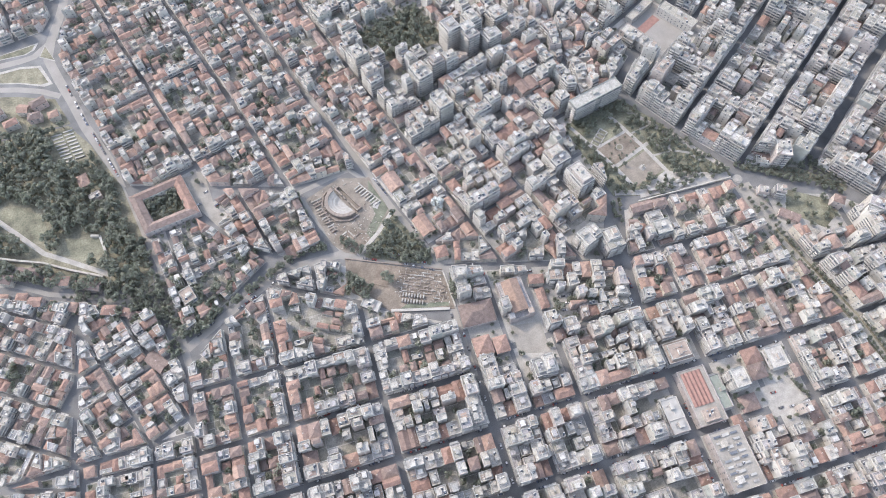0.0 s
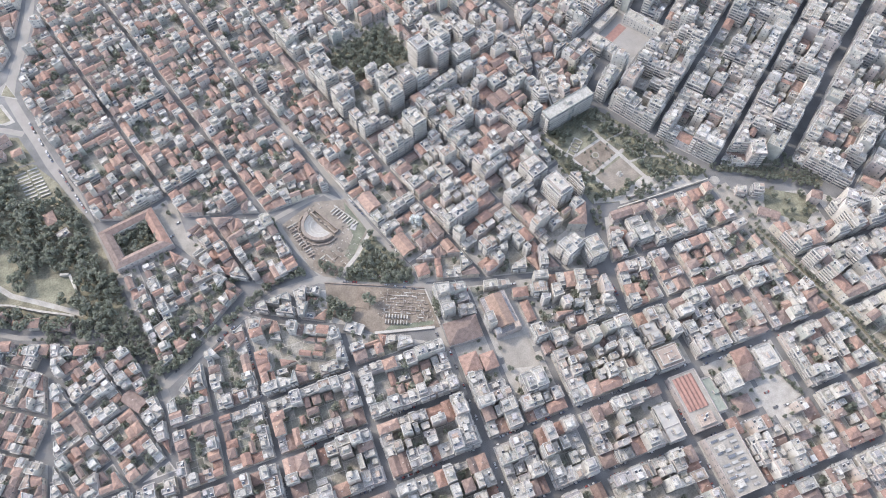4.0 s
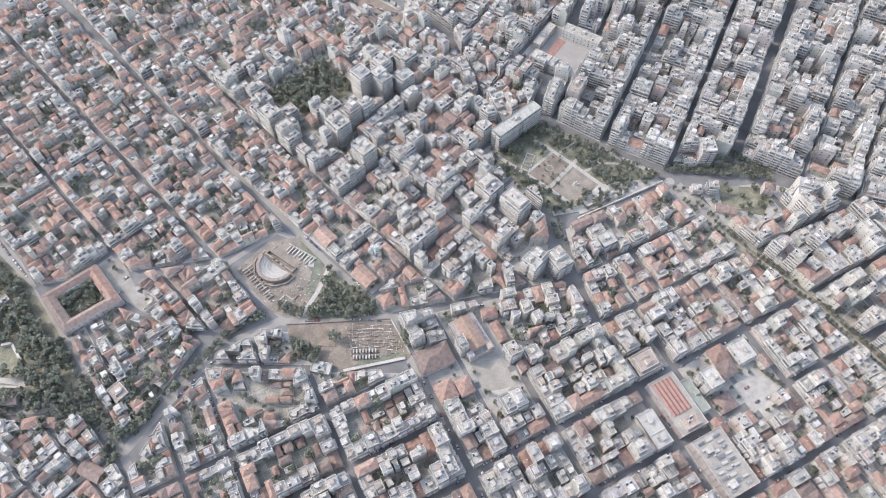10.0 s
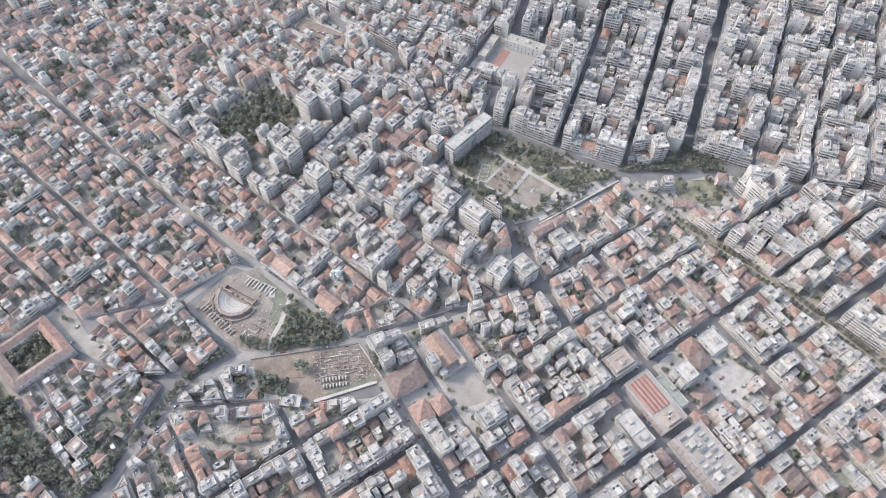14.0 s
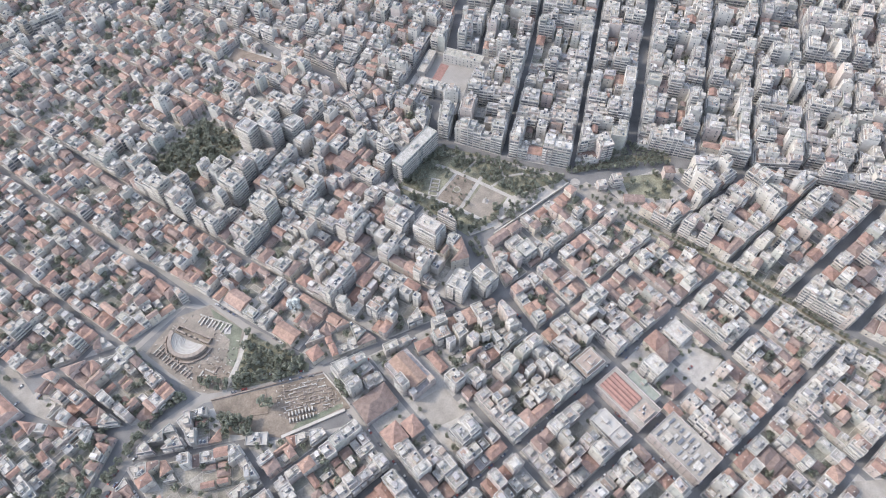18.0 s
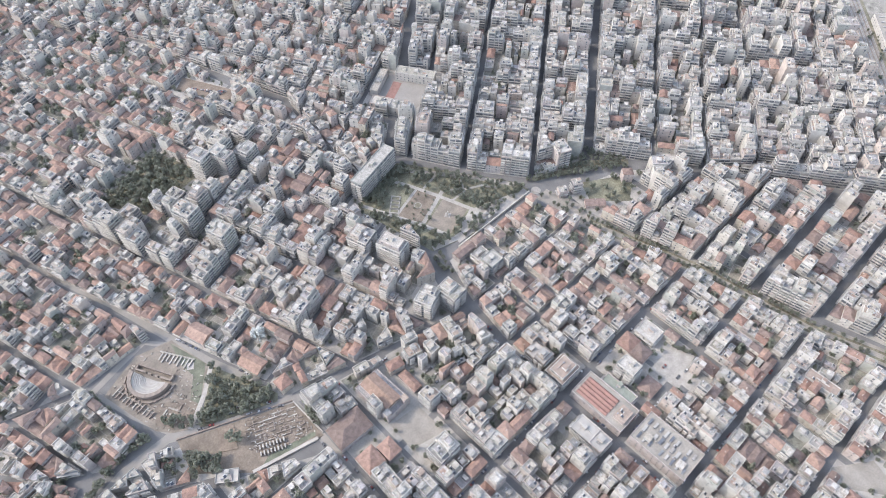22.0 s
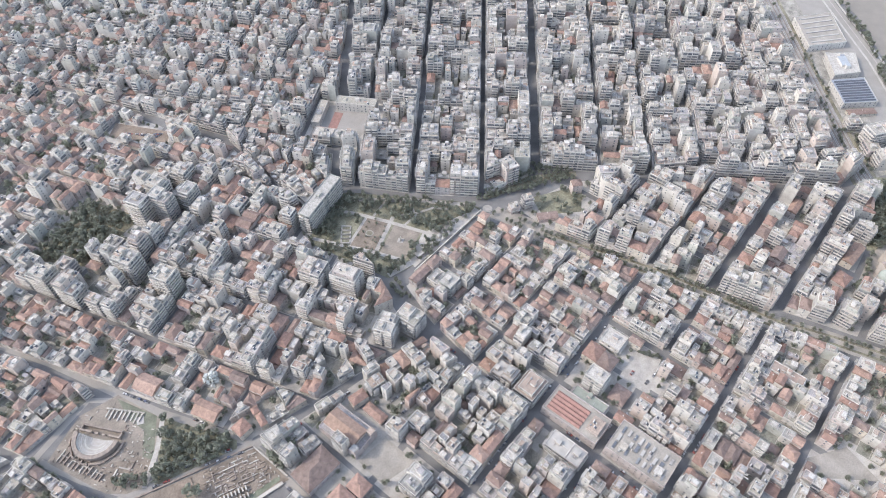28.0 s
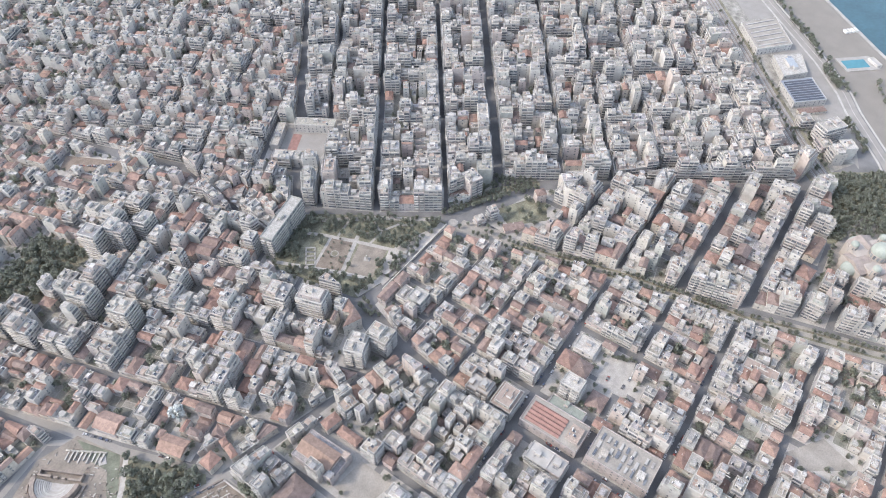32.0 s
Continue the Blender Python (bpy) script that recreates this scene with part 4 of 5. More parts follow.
spots = [(x, y, rng.uniform(.8, 1.5), rng.choice((0, 1, 1, 3, 4, 3))) for x, y in scatter([(-378, 190), (-382, 235), (-393, 292), (-416, 345), (-434, 372), (-520, 372), (-560, 300), (-480, 215)], 430, 3.9, avoid + tuple(rect((a[0] + b[0]) / 2, (a[1] + b[1]) / 2, math.hypot(b[0] - a[0], b[1] - a[1]) + 2, 10, math.degrees(math.atan2(b[1] - a[1], b[0] - a[0]))) for a, b in list(zip(CPATH, CPATH[1:])) + list(zip(LOWWALL, LOWWALL[1:])) + list(zip(LANE, LANE[1:]))))]
for a, b in (((-345, 138), (-300, 161)), ((-300, 161), (-262, 177)), ((-258, 180), (-232, 182)), ((-325, 160), (-285, 185)), ((-300, 190), (-276, 196)), ((-372, 200), (-362, 150)), ((-376, 232), (-374, 205))):
    for k in range(9):
        q = mid2(a, b, k / 8)
        spots.append((q[0] + rng.uniform(-2.5, 2.5), q[1] + rng.uniform(-2, 2), rng.uniform(.7, 1.2), rng.choice((0, 1, 3))))
spots += [(x, y, rng.uniform(.6, 1.1), rng.choice((0, 1, 2, 3))) for x, y in scatter([(-360, 120), (-349, 150), (-362, 190), (-400, 196), (-395, 160)], 80, 3.4)]
for poly, n in (([(-540, 240), (-470, 196), (-400, 164), (-366, 178), (-372, 210), (-410, 204), (-460, 232)], 50), ([(-300, 196), (-282, 164), (-262, 178), (-240, 190), (-262, 180)], 22), ([(-247, 240), (-241, 190), (-233, 186), (-241, 236)], 14), ([(-360, 200), (-349, 150), (-330, 150), (-340, 180)], 16)):
    spots += [(x, y, rng.uniform(.6, 1.2), rng.choice((0, 1, 2, 3))) for x, y in scatter(poly, n, 4)]
for poly, n in (([(-361, 192), (-353, 134), (-336, 140), (-322, 150), (-330, 168), (-346, 190)], 46), ([(-376, 205), (-369, 205), (-361, 140), (-372, 140), (-380, 180)], 34)):
    spots += [(x, y, rng.uniform(.7, 1.25), rng.choice((0, 1, 3))) for x, y in scatter(poly, n, 3.2, (rect(-345, 168, 12, 15, 20),))]
spots += [(x, y, rng.uniform(.5, 1.0), rng.choice((0, 1, 2))) for x, y in scatter([(-508, 426), (-474, 417), (-442, 404), (-432, 376), (-508, 376)], 60, 3.4, tuple(rect(a, b, 14, 11) for a, b in ((-453, 402), (-466, 398), (-478, 385), (-457, 387), (-440, 384), (-490, 400), (-500, 384))))]
wood(spots, "pine_wood", "grey-green pine wood on the castle hill")
K = Sink(True)
tiled(K, rect(-420, 306, 9, 13, 15), 1, [], 0.1, "oldwall")
finish(K, "house", "tiled lodge among the pines of the castle hill", "house")
K = Sink(True)
apartment(K, rect(-411, 287, 10, 7, 20), 1, [], 0.1)
finish(K, "apartment_building", "low concrete building with a bare flat roof among pines", "building")
for k, (x, y) in enumerate(((-474, 231), (-464, 226), (-452, 218), (-441, 211), (-430, 206), (-418, 200), (-476, 208), (-464, 199), (-450, 193), (-436, 186), (-422, 182), (-408, 175), (-395, 170), (-486, 226), (-492, 212))):
    K = Sink(True)
    tiled(K, rect(x, y, 9 + k % 3, 7 + k % 2, -28 + 4 * (k % 4)), 1 + k % 2, [], 0.1)
    finish(K, "house", "small old house with a clay tile roof on the lane", "house", "houses of the town")
for x, y, w, d, dg in ((-453, 402, 14, 9, 20), (-466, 398, 10, 9, -20), (-478, 385, 12, 8, 15), (-457, 387, 11, 8, 0), (-440, 384, 9, 8, 10), (-490, 400, 11, 9, 20), (-500, 384, 12, 9, 10)):
    K = Sink(True)
    tiled(K, rect(x, y, w, d, dg), 2, [], 0.1)
    finish(K, "house", "two-storey villa with a clay tile roof beside the junction", "house", "houses of the town")

# ---- courtyard building and its car park ----
K = Sink(True)
a, b, c, d = (-382, 274), (-372, 234), (-325, 242), (-336, 284)
mid = lambda p, q, k: (p[0] + (q[0] - p[0]) * k, p[1] + (q[1] - p[1]) * k)
cc = centre([a, b, c, d])
inn = [mid(p, cc, 0.40) for p in (a, b, c, d)]
for i in range(4):
    o = [a, b, c, d]
    wing = [o[i], o[(i + 1) % 4], inn[(i + 1) % 4], inn[i]]
    K.walls.prism(wing, 0.1, 8.2, "oldwall")
    windows(K.win, wing, 2, 0.9, 3.6, 3.0)
    e = wing
    ma, mb = mid(e[0], e[3], 0.5), mid(e[1], e[2], 0.5)
    (K.roof if i == 0 else K.bit("roof")).add([(p[0], p[1], 8.1) for p in e] + [(*ma, 10.6), (*mb, 10.6)], [(0, 1, 5, 4), (2, 3, 4, 5)], "tile")
finish(K, "courtyard_building", "old two-storey building with tiled wings round a planted court", "building")
slab(inn, 0.05, 0.2, "grass", "lawn", "overgrown court inside the tiled building", "lawn")
slab(PLAZA2, 0.02, 0.21, "gravel", "car_park", "dusty pale car park beside the tiled building", "car park")
wood([(x, y, rng.uniform(.8, 1.2), rng.choice((0, 1, 3))) for x, y in scatter(inn, 24, 2.8)], "court_trees", "dense green trees in the court of the tiled building")

# ---- ancient theatre ----
slab(ODEON, 0, 0.16, "dust", "archaeological_ground", "dry brown earth of the excavated theatre site", "ground")
slab(GREEN, 0, 0.18, "grass", "lawn", "triangular green of dry grass beside the theatre", "lawn")
OC, ON = (-205.5, 219.5), (0.89, 0.46)
OT = (-ON[1], ON[0])
base = math.atan2(-ON[1], -ON[0])


def ring(S, r0, r1, z0, z1, name, a0=-math.pi / 2, a1=math.pi / 2, n=24):
    """A half ring in one piece."""
    ts = [base + a0 + (a1 - a0) * i / n for i in range(n + 1)]
    v = [(OC[0] + r * math.cos(t), OC[1] + r * math.sin(t), z) for r, z in ((r0, z0), (r1, z0), (r1, z1), (r0, z1)) for t in ts]
    m = n + 1
    f = [(k * m + i, k * m + i + 1, (k + 1) % 4 * m + i + 1, (k + 1) % 4 * m + i) for k in range(4) for i in range(n)]
    S.add(v, f + [(0, 3 * m, 2 * m, m), (n, m + n, 2 * m + n, 3 * m + n)], name)


theatre = Shape()
ring(theatre, 13.4, 16.2, 0.1, 5.0, "brick")
ot = theatre.thing("ancient_theatre", "semicircular Roman theatre with white marble tiers and a brick wall", "ruin")
for i in range(8):
    S = Shape()
    ring(S, 4.6 + 1.1 * i, 5.7 + 1.1 * i, 0.1, 0.5 + 0.48 * i, "stone" if i % 4 == 3 else "marble")
    S.part("tier", ot, "white marble seating tier")
S = Shape()
S.prism([(OC[0] + 4.6 * math.cos(base - math.pi / 2 + math.pi * i / 16), OC[1] + 4.6 * math.sin(base - math.pi / 2 + math.pi * i / 16)) for i in range(17)], 0.1, 0.22, "marble", "marble")
S.part("orchestra_floor", ot, "white marble floor")
S = Shape()
for k0, k1, off, h in ((-15, -6, 3.0, 3.2), (-4, -1.5, 3.0, 2.6), (1.5, 4, 3.0, 2.6), (6, 15, 3.0, 3.2), (-15, 15, 7.0, 3.6), (-15, -14, 5.0, 3.0), (14, 15, 5.0, 3.0)):
    m = (k0 + k1) / 2
    S.box((OC[0] + OT[0] * m + ON[0] * off, OC[1] + OT[1] * m + ON[1] * off), OT, ON, (k1 - k0) / 2, 0.6 if off != 5.0 else 2.0, 0.1, h, "brick")
S.part("stage_wall", ot, "broken brick stage wall")
remains = Shape()
for i in range(9):                                     # foundations behind the stage
    x, y = -191 + 1.6 * i, 231 - 2.6 * i
    remains.box((x, y), OT, ON, 0.5, 4.5 if i % 2 else 2.8, 0.1, 0.9 + 0.3 * (i % 3), "stone")
    remains.box((x + 3, y + 2.5), ON, OT, 0.5, 1.8, 0.1, 1.1, "stone")
f0, f1 = Vector((-234, 229)), Vector((-223, 190))     # cellar walls west of the seats
fd = (f1 - f0).normalized()
fn = Vector((-fd.y, fd.x))
for i in range(12):
    c = f0 + fd * (2.0 + 3.2 * i)
    remains.box(c + fn * (5.5 - 0.12 * i), fn, fd, 4.6 - 0.18 * i, 0.4, 0.1, 1.2 + 0.4 * (i % 3), "brick" if i % 3 else "stone")
    for j in range(3):
        if (i + j) % 3:
            remains.box(c + fd * 1.6 + fn * (2.5 + 3.4 * j), fd, fn, 1.3, 0.35, 0.1, 1.0 + 0.3 * (j % 2), "stone" if j == 1 else "brick")
for i in range(11):                                    # an outer ring of broken wall
    t = base - 1.5 + 0.3 * i
    c = Vector(OC) + Vector((math.cos(t), math.sin(t))) * (18.2 + 0.6 * (i % 2))
    if inside((c.x, c.y), ODEON):
        remains.box(c, (-math.sin(t), math.cos(t)), (math.cos(t), math.sin(t)), 2.6, 0.6, 0.1, 1.6 + 0.5 * (i % 2), "brick")
for i, (x, y, w_, d_) in enumerate(((-206, 187, 5, 0.5), (-203, 185, 0.5, 3), (-209, 184, 3, 0.5), (-200, 188, 2, 0.6), (-212, 190, 0.5, 2.4), (-207, 180, 3.2, 0.5))):
    remains.box((x, y), OT, ON, w_, d_, 0.1, 0.9 + 0.2 * (i % 3), "brick" if i % 2 else "stone")
for _ in range(420):
    c = (rng.uniform(-237, -172), rng.uniform(168, 244))
    if inside(c, inset(ODEON, 1.5)) and math.hypot(c[0] - OC[0], c[1] - OC[1]) > 17.5 and not inside(c, [(-182, 200), (-168, 199), (-178, 238), (-184, 214)]):
        t = rng.choice((0, 1))
        remains.box(c, (ON, OT)[t], (OT, ON)[t], rng.uniform(.3, 1.3), rng.uniform(.2, .4), 0.1, rng.uniform(.4, .9), rng.choice(("brick", "stone", "dust")))
remains.thing("stone_remains", "low rows of pale excavated stone foundations", "ruin", kind="stuff")
slab([(-214, 201), (-193, 186), (-192, 177), (-208, 170), (-222, 186)], 0.05, 0.2, "earth", "archaeological_ground", "bare brown earth terrace below the theatre", "ground")
slab([(-180, 236), (-170, 203), (-191, 178), (-194, 186), (-182, 201), (-184, 214)], 0.05, 0.21, "lawn", "lawn", "green mown lawn beside the stage of the theatre", "lawn")
slab([(-180, 213), (-176, 210), (-179, 205), (-183, 208)], 0.1, 0.5, "marble", "paved_platform", "pale paved platform on the lawn", "platform")
curb([(-243, 240), (-218, 246), (-194, 251), (-182, 236)], 4.5, 0.05, "road", "road", "narrow pale lane behind the theatre fence")
curb([(-240, 236), (-229, 202), (-217, 174), (-203, 161)], 4.5, 0.06, "road", "path", "pale walk along the theatre fence", "path")
curb([(-168, 199), (-185, 182), (-206, 167)], 3.4, 0.24, "pave", "path", "pale paved path between theatre and green", "path")
for x, y in scatter(GREEN, 58, 3.0) + scatter([(-222, 182), (-206, 166), (-200, 170), (-214, 186)], 8, 3):
    tree(x, y, rng.uniform(.75, 1.25), rng.choice((0, 1, 2, 3)), "leafy tree on the green beside the ancient theatre", "trees of the theatre green")

C, T = Shape(), Shape()                                # one tree with silvery leaves between the houses
crown_shape(C, 4.6, 9.0, 3.0, 77, leaf=1.0, clumps=20, per=18)
C.names = ["paleleaf"]
trunk_shape(T, 4.2, 0.4, 78)
ob = T.thing("tree", "tall poplar with silvery white leaves between tiled houses", "tree")
C.part("crown", ob, "silvery white leaves")
ob.matrix_basis = pose(-129, 191, 0.1) @ Matrix.Diagonal((1.35, 1.35, 1.35, 1))

# ---- excavation below the theatre ----
slab(RUINS, -0.02, 0.19, "earth", "archaeological_ground", "brown earth of the fenced excavation", "ground")
slab([(-192, 154), (-182, 149), (-190, 132), (-200, 138)], 0.05, 0.6, "earth", "archaeological_ground", "raised pale earth platform in the excavation", "ground")
dig = Shape()
e0, e1 = Vector((0.91, -0.41)), Vector((0.41, 0.91))
for i in range(11):
    for j in range(8):
        c = Vector((-181, 124)) + e0 * (i * 3.4) + e1 * (j * 3.0 - 1)
        if not (inside((c.x, c.y), RUINS) and inside((c.x, c.y), [(-184, 125), (-144, 106), (-143, 130), (-178, 147)])) or rng.random() < 0.22:
            continue
        if rng.random() < 0.7:
            dig.box(c, e0, e1, rng.uniform(1.2, 2.2), 0.3, 0.1, rng.uniform(0.7, 1.5), "brick" if rng.random() < 0.7 else "stone")
        if rng.random() < 0.6:
            dig.box(c + e0 * 1.7 + e1 * 1.4, e1, e0, rng.uniform(0.9, 1.8), 0.3, 0.1, rng.uniform(0.6, 1.3), "brick")
for _ in range(420):
    c = (rng.uniform(-184, -143), rng.uniform(103, 147))
    if inside(c, [(-184, 125), (-180, 113), (-144, 104), (-143, 131), (-178, 147)]):
        t = rng.choice((0, 1))
        dig.box(c, (e0, e1)[t], (e1, e0)[t], rng.uniform(.3, 1.1), rng.uniform(.2, .4), 0.1, rng.uniform(.4, 1.0), rng.choice(("brick", "stone", "earth")))
dig.thing("stone_remains", "excavated brick and stone walls in brown earth", "ruin", kind="stuff")
for k in range(8):
    for j in range(2):
        c = Vector((-181, 117)) + e0 * (k * 2.4) + e1 * (j * 5.0)
        P = Shape()
        P.box(c, e1, e0, 1.5, 0.45, 0.1, 2.4 + 0.4 * (k % 2), "stone")
        P.thing("stone_pier", "pale weathered stone pier in a row", "ruin", "piers of the excavation")
slab([(-178, 113), (-144, 105), (-146, 102), (-186, 110)], 0.1, 0.3, "lawn", "lawn", "narrow green strip along the walk", "lawn")
for a, b, w_, h, nm in (((-192, 111), (-146, 99), 1.1, 1.6, "pave"), ((-217, 167), (-142, 134), 0.5, 1.2, "brick"), ((-142, 133), (-141, 100), 0.5, 1.1, "stone")):
    wl = Shape()
    d_ = Vector((b[0] - a[0], b[1] - a[1]))
    wl.box(((a[0] + b[0]) / 2, (a[1] + b[1]) / 2), d_.normalized(), (-d_.normalized().y, d_.normalized().x), d_.length / 2, w_, 0.0, h, nm)
    wl.thing("retaining_wall", "long pale stone retaining wall of the excavation", "wall", kind="structure")
tree(-187, 138, 1.5, 3, "broad dark tree standing in the excavation", "trees by the excavation")
for x, y in scatter([(-218, 152), (-220, 139), (-206, 126), (-202, 134)], 14, 3.4) + scatter([(-140, 106), (-125, 106), (-122, 120), (-138, 128)], 20, 3):
    tree(x, y, rng.uniform(.8, 1.2), rng.choice((0, 1, 3)), "dense dark tree at the edge of the excavation", "trees by the excavation")

# ---- church with the bright tiled nave ----
K = Sink(True)
flat_roof(K, rect(-94, 90, 21, 34, 2), 7.4, "flat", "wall", 0.8)
nave = rect(-94.5, 91, 13, 27, 2)
K.walls.prism(nave, 7.4, 11.5, "wall")
windows(K.win, nave, 1, 8.2, 3, 2.4)
windows(K.win, rect(-94, 90, 21, 34, 2), 2, 0.8, 3.3, 2.6)
ev = rect(-94.5, 91, 14, 28, 2)
ra, rb = mid(ev[0], ev[1], 0.5), mid(ev[2], ev[3], 0.5)
K.roof.add([(x, y, 11.4) for x, y in ev] + [(*ra, 14.4), (*rb, 14.4)], [(1, 2, 5, 4), (3, 0, 4, 5), (0, 1, 4), (2, 3, 5)], "navetile")
for dx in (-8, 8):
    T = K.bit("bell_tower")
    T.box((-94.2 + dx, 75), (1, 0), (0, 1), 2.0, 2.0, 7.4, 12.5, "wall")
    T.prism(rect(-94.2 + dx, 75, 4.6, 4.6), 12.5, 12.9, "wall", "flat")
finish(K, "church", "large church with white walls and an orange tiled nave roof", "church")

# ---- great hall and the white complex ----
K = Sink(True)
hall = rect(14, -25, 22, 43)
flat_roof(K, hall, 8.8, "gravel", "wall", 0.8)
windows(K.win, hall, 2, 1.2, 3.8, 3.0)
for k in range(5):                                     # ridges along the hall
    x0, x1 = 5.0 + 3.3 * k, 8.2 + 3.3 * k
    K.roof.add([(x0, -32, 9.0), (x1, -32, 9.0), (x1, -6, 9.0), (x0, -6, 9.0), ((x0 + x1) / 2, -32, 10.0), ((x0 + x1) / 2, -6, 10.0)], [(1, 2, 5, 4), (3, 0, 4, 5), (0, 1, 4), (2, 3, 5)], "redsheet")
K.top.box((14, -40), (1, 0), (0, 1), 6, 4.5, 8.8, 11.0, "wall", "flat")
clutter(K, rect(14, -39, 10, 8), 11.0, 5)
finish(K, "exhibition_hall", "long pale hall with ribbed dark red roof panels", "hall")
K = Sink(True)
cx0 = rect(17, -74, 25, 43)
flat_roof(K, cx0, 11.4, "gravel", "wall", 0.8)
windows(K.win, cx0, 3, 1.0, 3.5, 2.8)
for k in range(9):
    for j in range(3):
        x, y = 9.5 + 6.6 * j, -56.5 - 4.4 * k
        if (k + 2 * j) % 7 == 3:
            continue
        S = K.bit("roof_light") if j < 2 else K.bit("duct")
        S.box((x, y), (1, 0), (0, 1), 2.7 - 0.3 * (k % 3), 0.8 + 0.25 * (j % 2), 11.4, 12.4 + 0.3 * (k % 2), "metal", "sheet" if (k + j) % 2 else "glass")
for dy in (-62, -88):
    K.top.box((12, dy), (1, 0), (0, 1), 2.6, 2.6, 11.4, 13.6, "wall", "flat")
clutter(K, cx0, 11.4, 12)
finish(K, "office_building", "wide white building with a flat roof full of ducts", "building")

# ---- the big square ----
slab(PARK, 0.0, 0.2, "grass", "park_ground", "dry planted ground of the town square", "lawn")
slab([(37, 182), (46, 161), (77, 170), (68, 193)], 0.1, 0.24, "dust", "square", "reddish gravel plaza in the middle of the square", "square")
slab([(25, 206), (35, 186), (71, 199), (59, 217)], 0.1, 0.23, "earth", "square", "brown planted bed of the square", "square")
WALKS = (([(50, 240), (57, 226), (68, 197), (77, 170), (84, 152)], 3.0), ([(12, 237), (18, 223), (35, 184), (43, 162)], 3.0), ([(74, 200), (36, 185)], 3.0), ([(60, 218), (24, 207)], 2.0), ([(80, 196), (92, 186), (104, 180), (112, 168)], 1.8), ([(64, 214), (84, 218), (96, 200), (88, 186), (72, 186)], 1.6), ([(64, 245), (100, 200), (128, 156)], 4.0), ([(24, 160), (62, 150), (128, 149)], 4.5))
for pts, wd in WALKS:
    curb(pts, wd + 0.5, 0.29 + 0.01 * WALKS.index((pts, wd)), "pave", "path", "pale paved path across the square", "path")
slab([(62, 163), (76, 168), (117, 154), (131, 143), (85, 147), (44, 149), (47, 158)], 0.1, 0.33, "pave", "square", "grey paved terrace along the edge of the square", "square")
for i in range(4):                                     # stone-framed sunken beds
    c = Vector((28, 213)) + Vector((0.55, 0.50)) * (6.2 * i)
    B = Shape()
    for o, q, hx, hy in ((0, 2.6, 4.2, 0.5), (0, -2.6, 4.2, 0.5), (3.9, 0, 0.5, 2.4), (-3.9, 0, 0.5, 2.4)):
        B.box((c.x - 0.6 * o + 0.7 * q, c.y + 0.75 * o + 0.66 * q), (-0.62, 0.78), (0.78, 0.62), hx, hy, 0.2, 0.9, "marble")
    B.thing("planting_frame", "pale stone frame round a sunken bed", "planter", "stone frames in the square")
st = Shape()
for r, z0, z1 in ((4.2, .2, .5), (3.0, .5, .9), (1.5, .9, 2.2)):
    st.prism(rect(58, 177, r * 1.2, r * 1.2, 30), z0, z1, "marble", "marble")
st.prism(rect(58, 177, 1.0, 1.0, 30), 2.2, 5.2, "stone", "stone")
st.thing("monument", "white stepped stone monument on the plaza", "monument")
fb = Shape()
fb.prism([(47 + 3.6 * math.cos(t * .524), 203 + 3.6 * math.sin(t * .524)) for t in range(12)], .2, .6, "gravel", "gravel")
fb.prism([(47 + 2.6 * math.cos(t * .524), 203 + 2.6 * math.sin(t * .524)) for t in range(12)], .6, .75, "grass", "grass")
fb.thing("flower_bed", "round raised flower bed with a pale rim", "flower bed")
for k in range(11):
    cv = Shape()
    c = (64 + 6.0 * (k % 6), 157.5 - 1.0 * (k % 6) - 4.6 * (k // 6))
    cv.add([(c[0] - 1.9, c[1] - 1.5, 2.5), (c[0] + 1.9, c[1] - 1.5, 2.5), (c[0] + 1.9, c[1] + 1.5, 2.5), (c[0] - 1.9, c[1] + 1.5, 2.5), (c[0], c[1], 3.2)], [(0, 1, 4), (1, 2, 4), (2, 3, 4), (3, 0, 4)], "sheet")
    for px, py in ((-1.7, -1.3), (1.7, -1.3), (1.7, 1.3), (-1.7, 1.3)):
        cv.box((c[0] + px, c[1] + py), (1, 0), (0, 1), .06, .06, .1, 2.5, "metal")
    cv.thing("awning", "pale canopy on thin posts on the cafe terrace", "awning", "canopies in the square")
for x, y, w_, d_ in ((74, 152, 8, 4), (92, 151.5, 6, 3), (56, 153, 7, 3)):
    K = Sink(True)
    flat_roof(K, rect(x, y, w_, d_, -2), 2.9, "sheet", "wall", 0.3)
    windows(K.win, rect(x, y, w_, d_, -2), 1, 0.5, 2.5, 2.0)
    finish(K, "kiosk", "small white cafe pavilion at the edge of the square", "kiosk", "pavilions of the square")
rk = Shape()
rk.prism([(134 + 4.4 * math.cos(t * .393), 142 + 4.4 * math.sin(t * .393)) for t in range(16)], .0, .5, "pave", "pave")
rk.prism([(134 + 3.2 * math.cos(t * .393), 142 + 3.2 * math.sin(t * .393)) for t in range(16)], .5, .9, "pave", "pave")
rk.thing("roundabout", "round white fountain basin in the road junction", "fountain")
pw = Shape()
pw.box(Vector((84, 145.2)), Vector((0.9996, -0.012)), Vector((0.012, 0.9996)), 44, 0.5, 0.0, 2.6, "stone")
pw.thing("retaining_wall", "long stone parapet above the street below the square", "wall", kind="structure")
open_ = [[(37, 182), (46, 161), (77, 170), (68, 193)], [(25, 206), (35, 186), (71, 199), (59, 217)], [(62, 163), (76, 168), (117, 154), (131, 143), (85, 147), (44, 149), (47, 158)], [(20, 216), (27, 206), (52, 224), (44, 236)]]
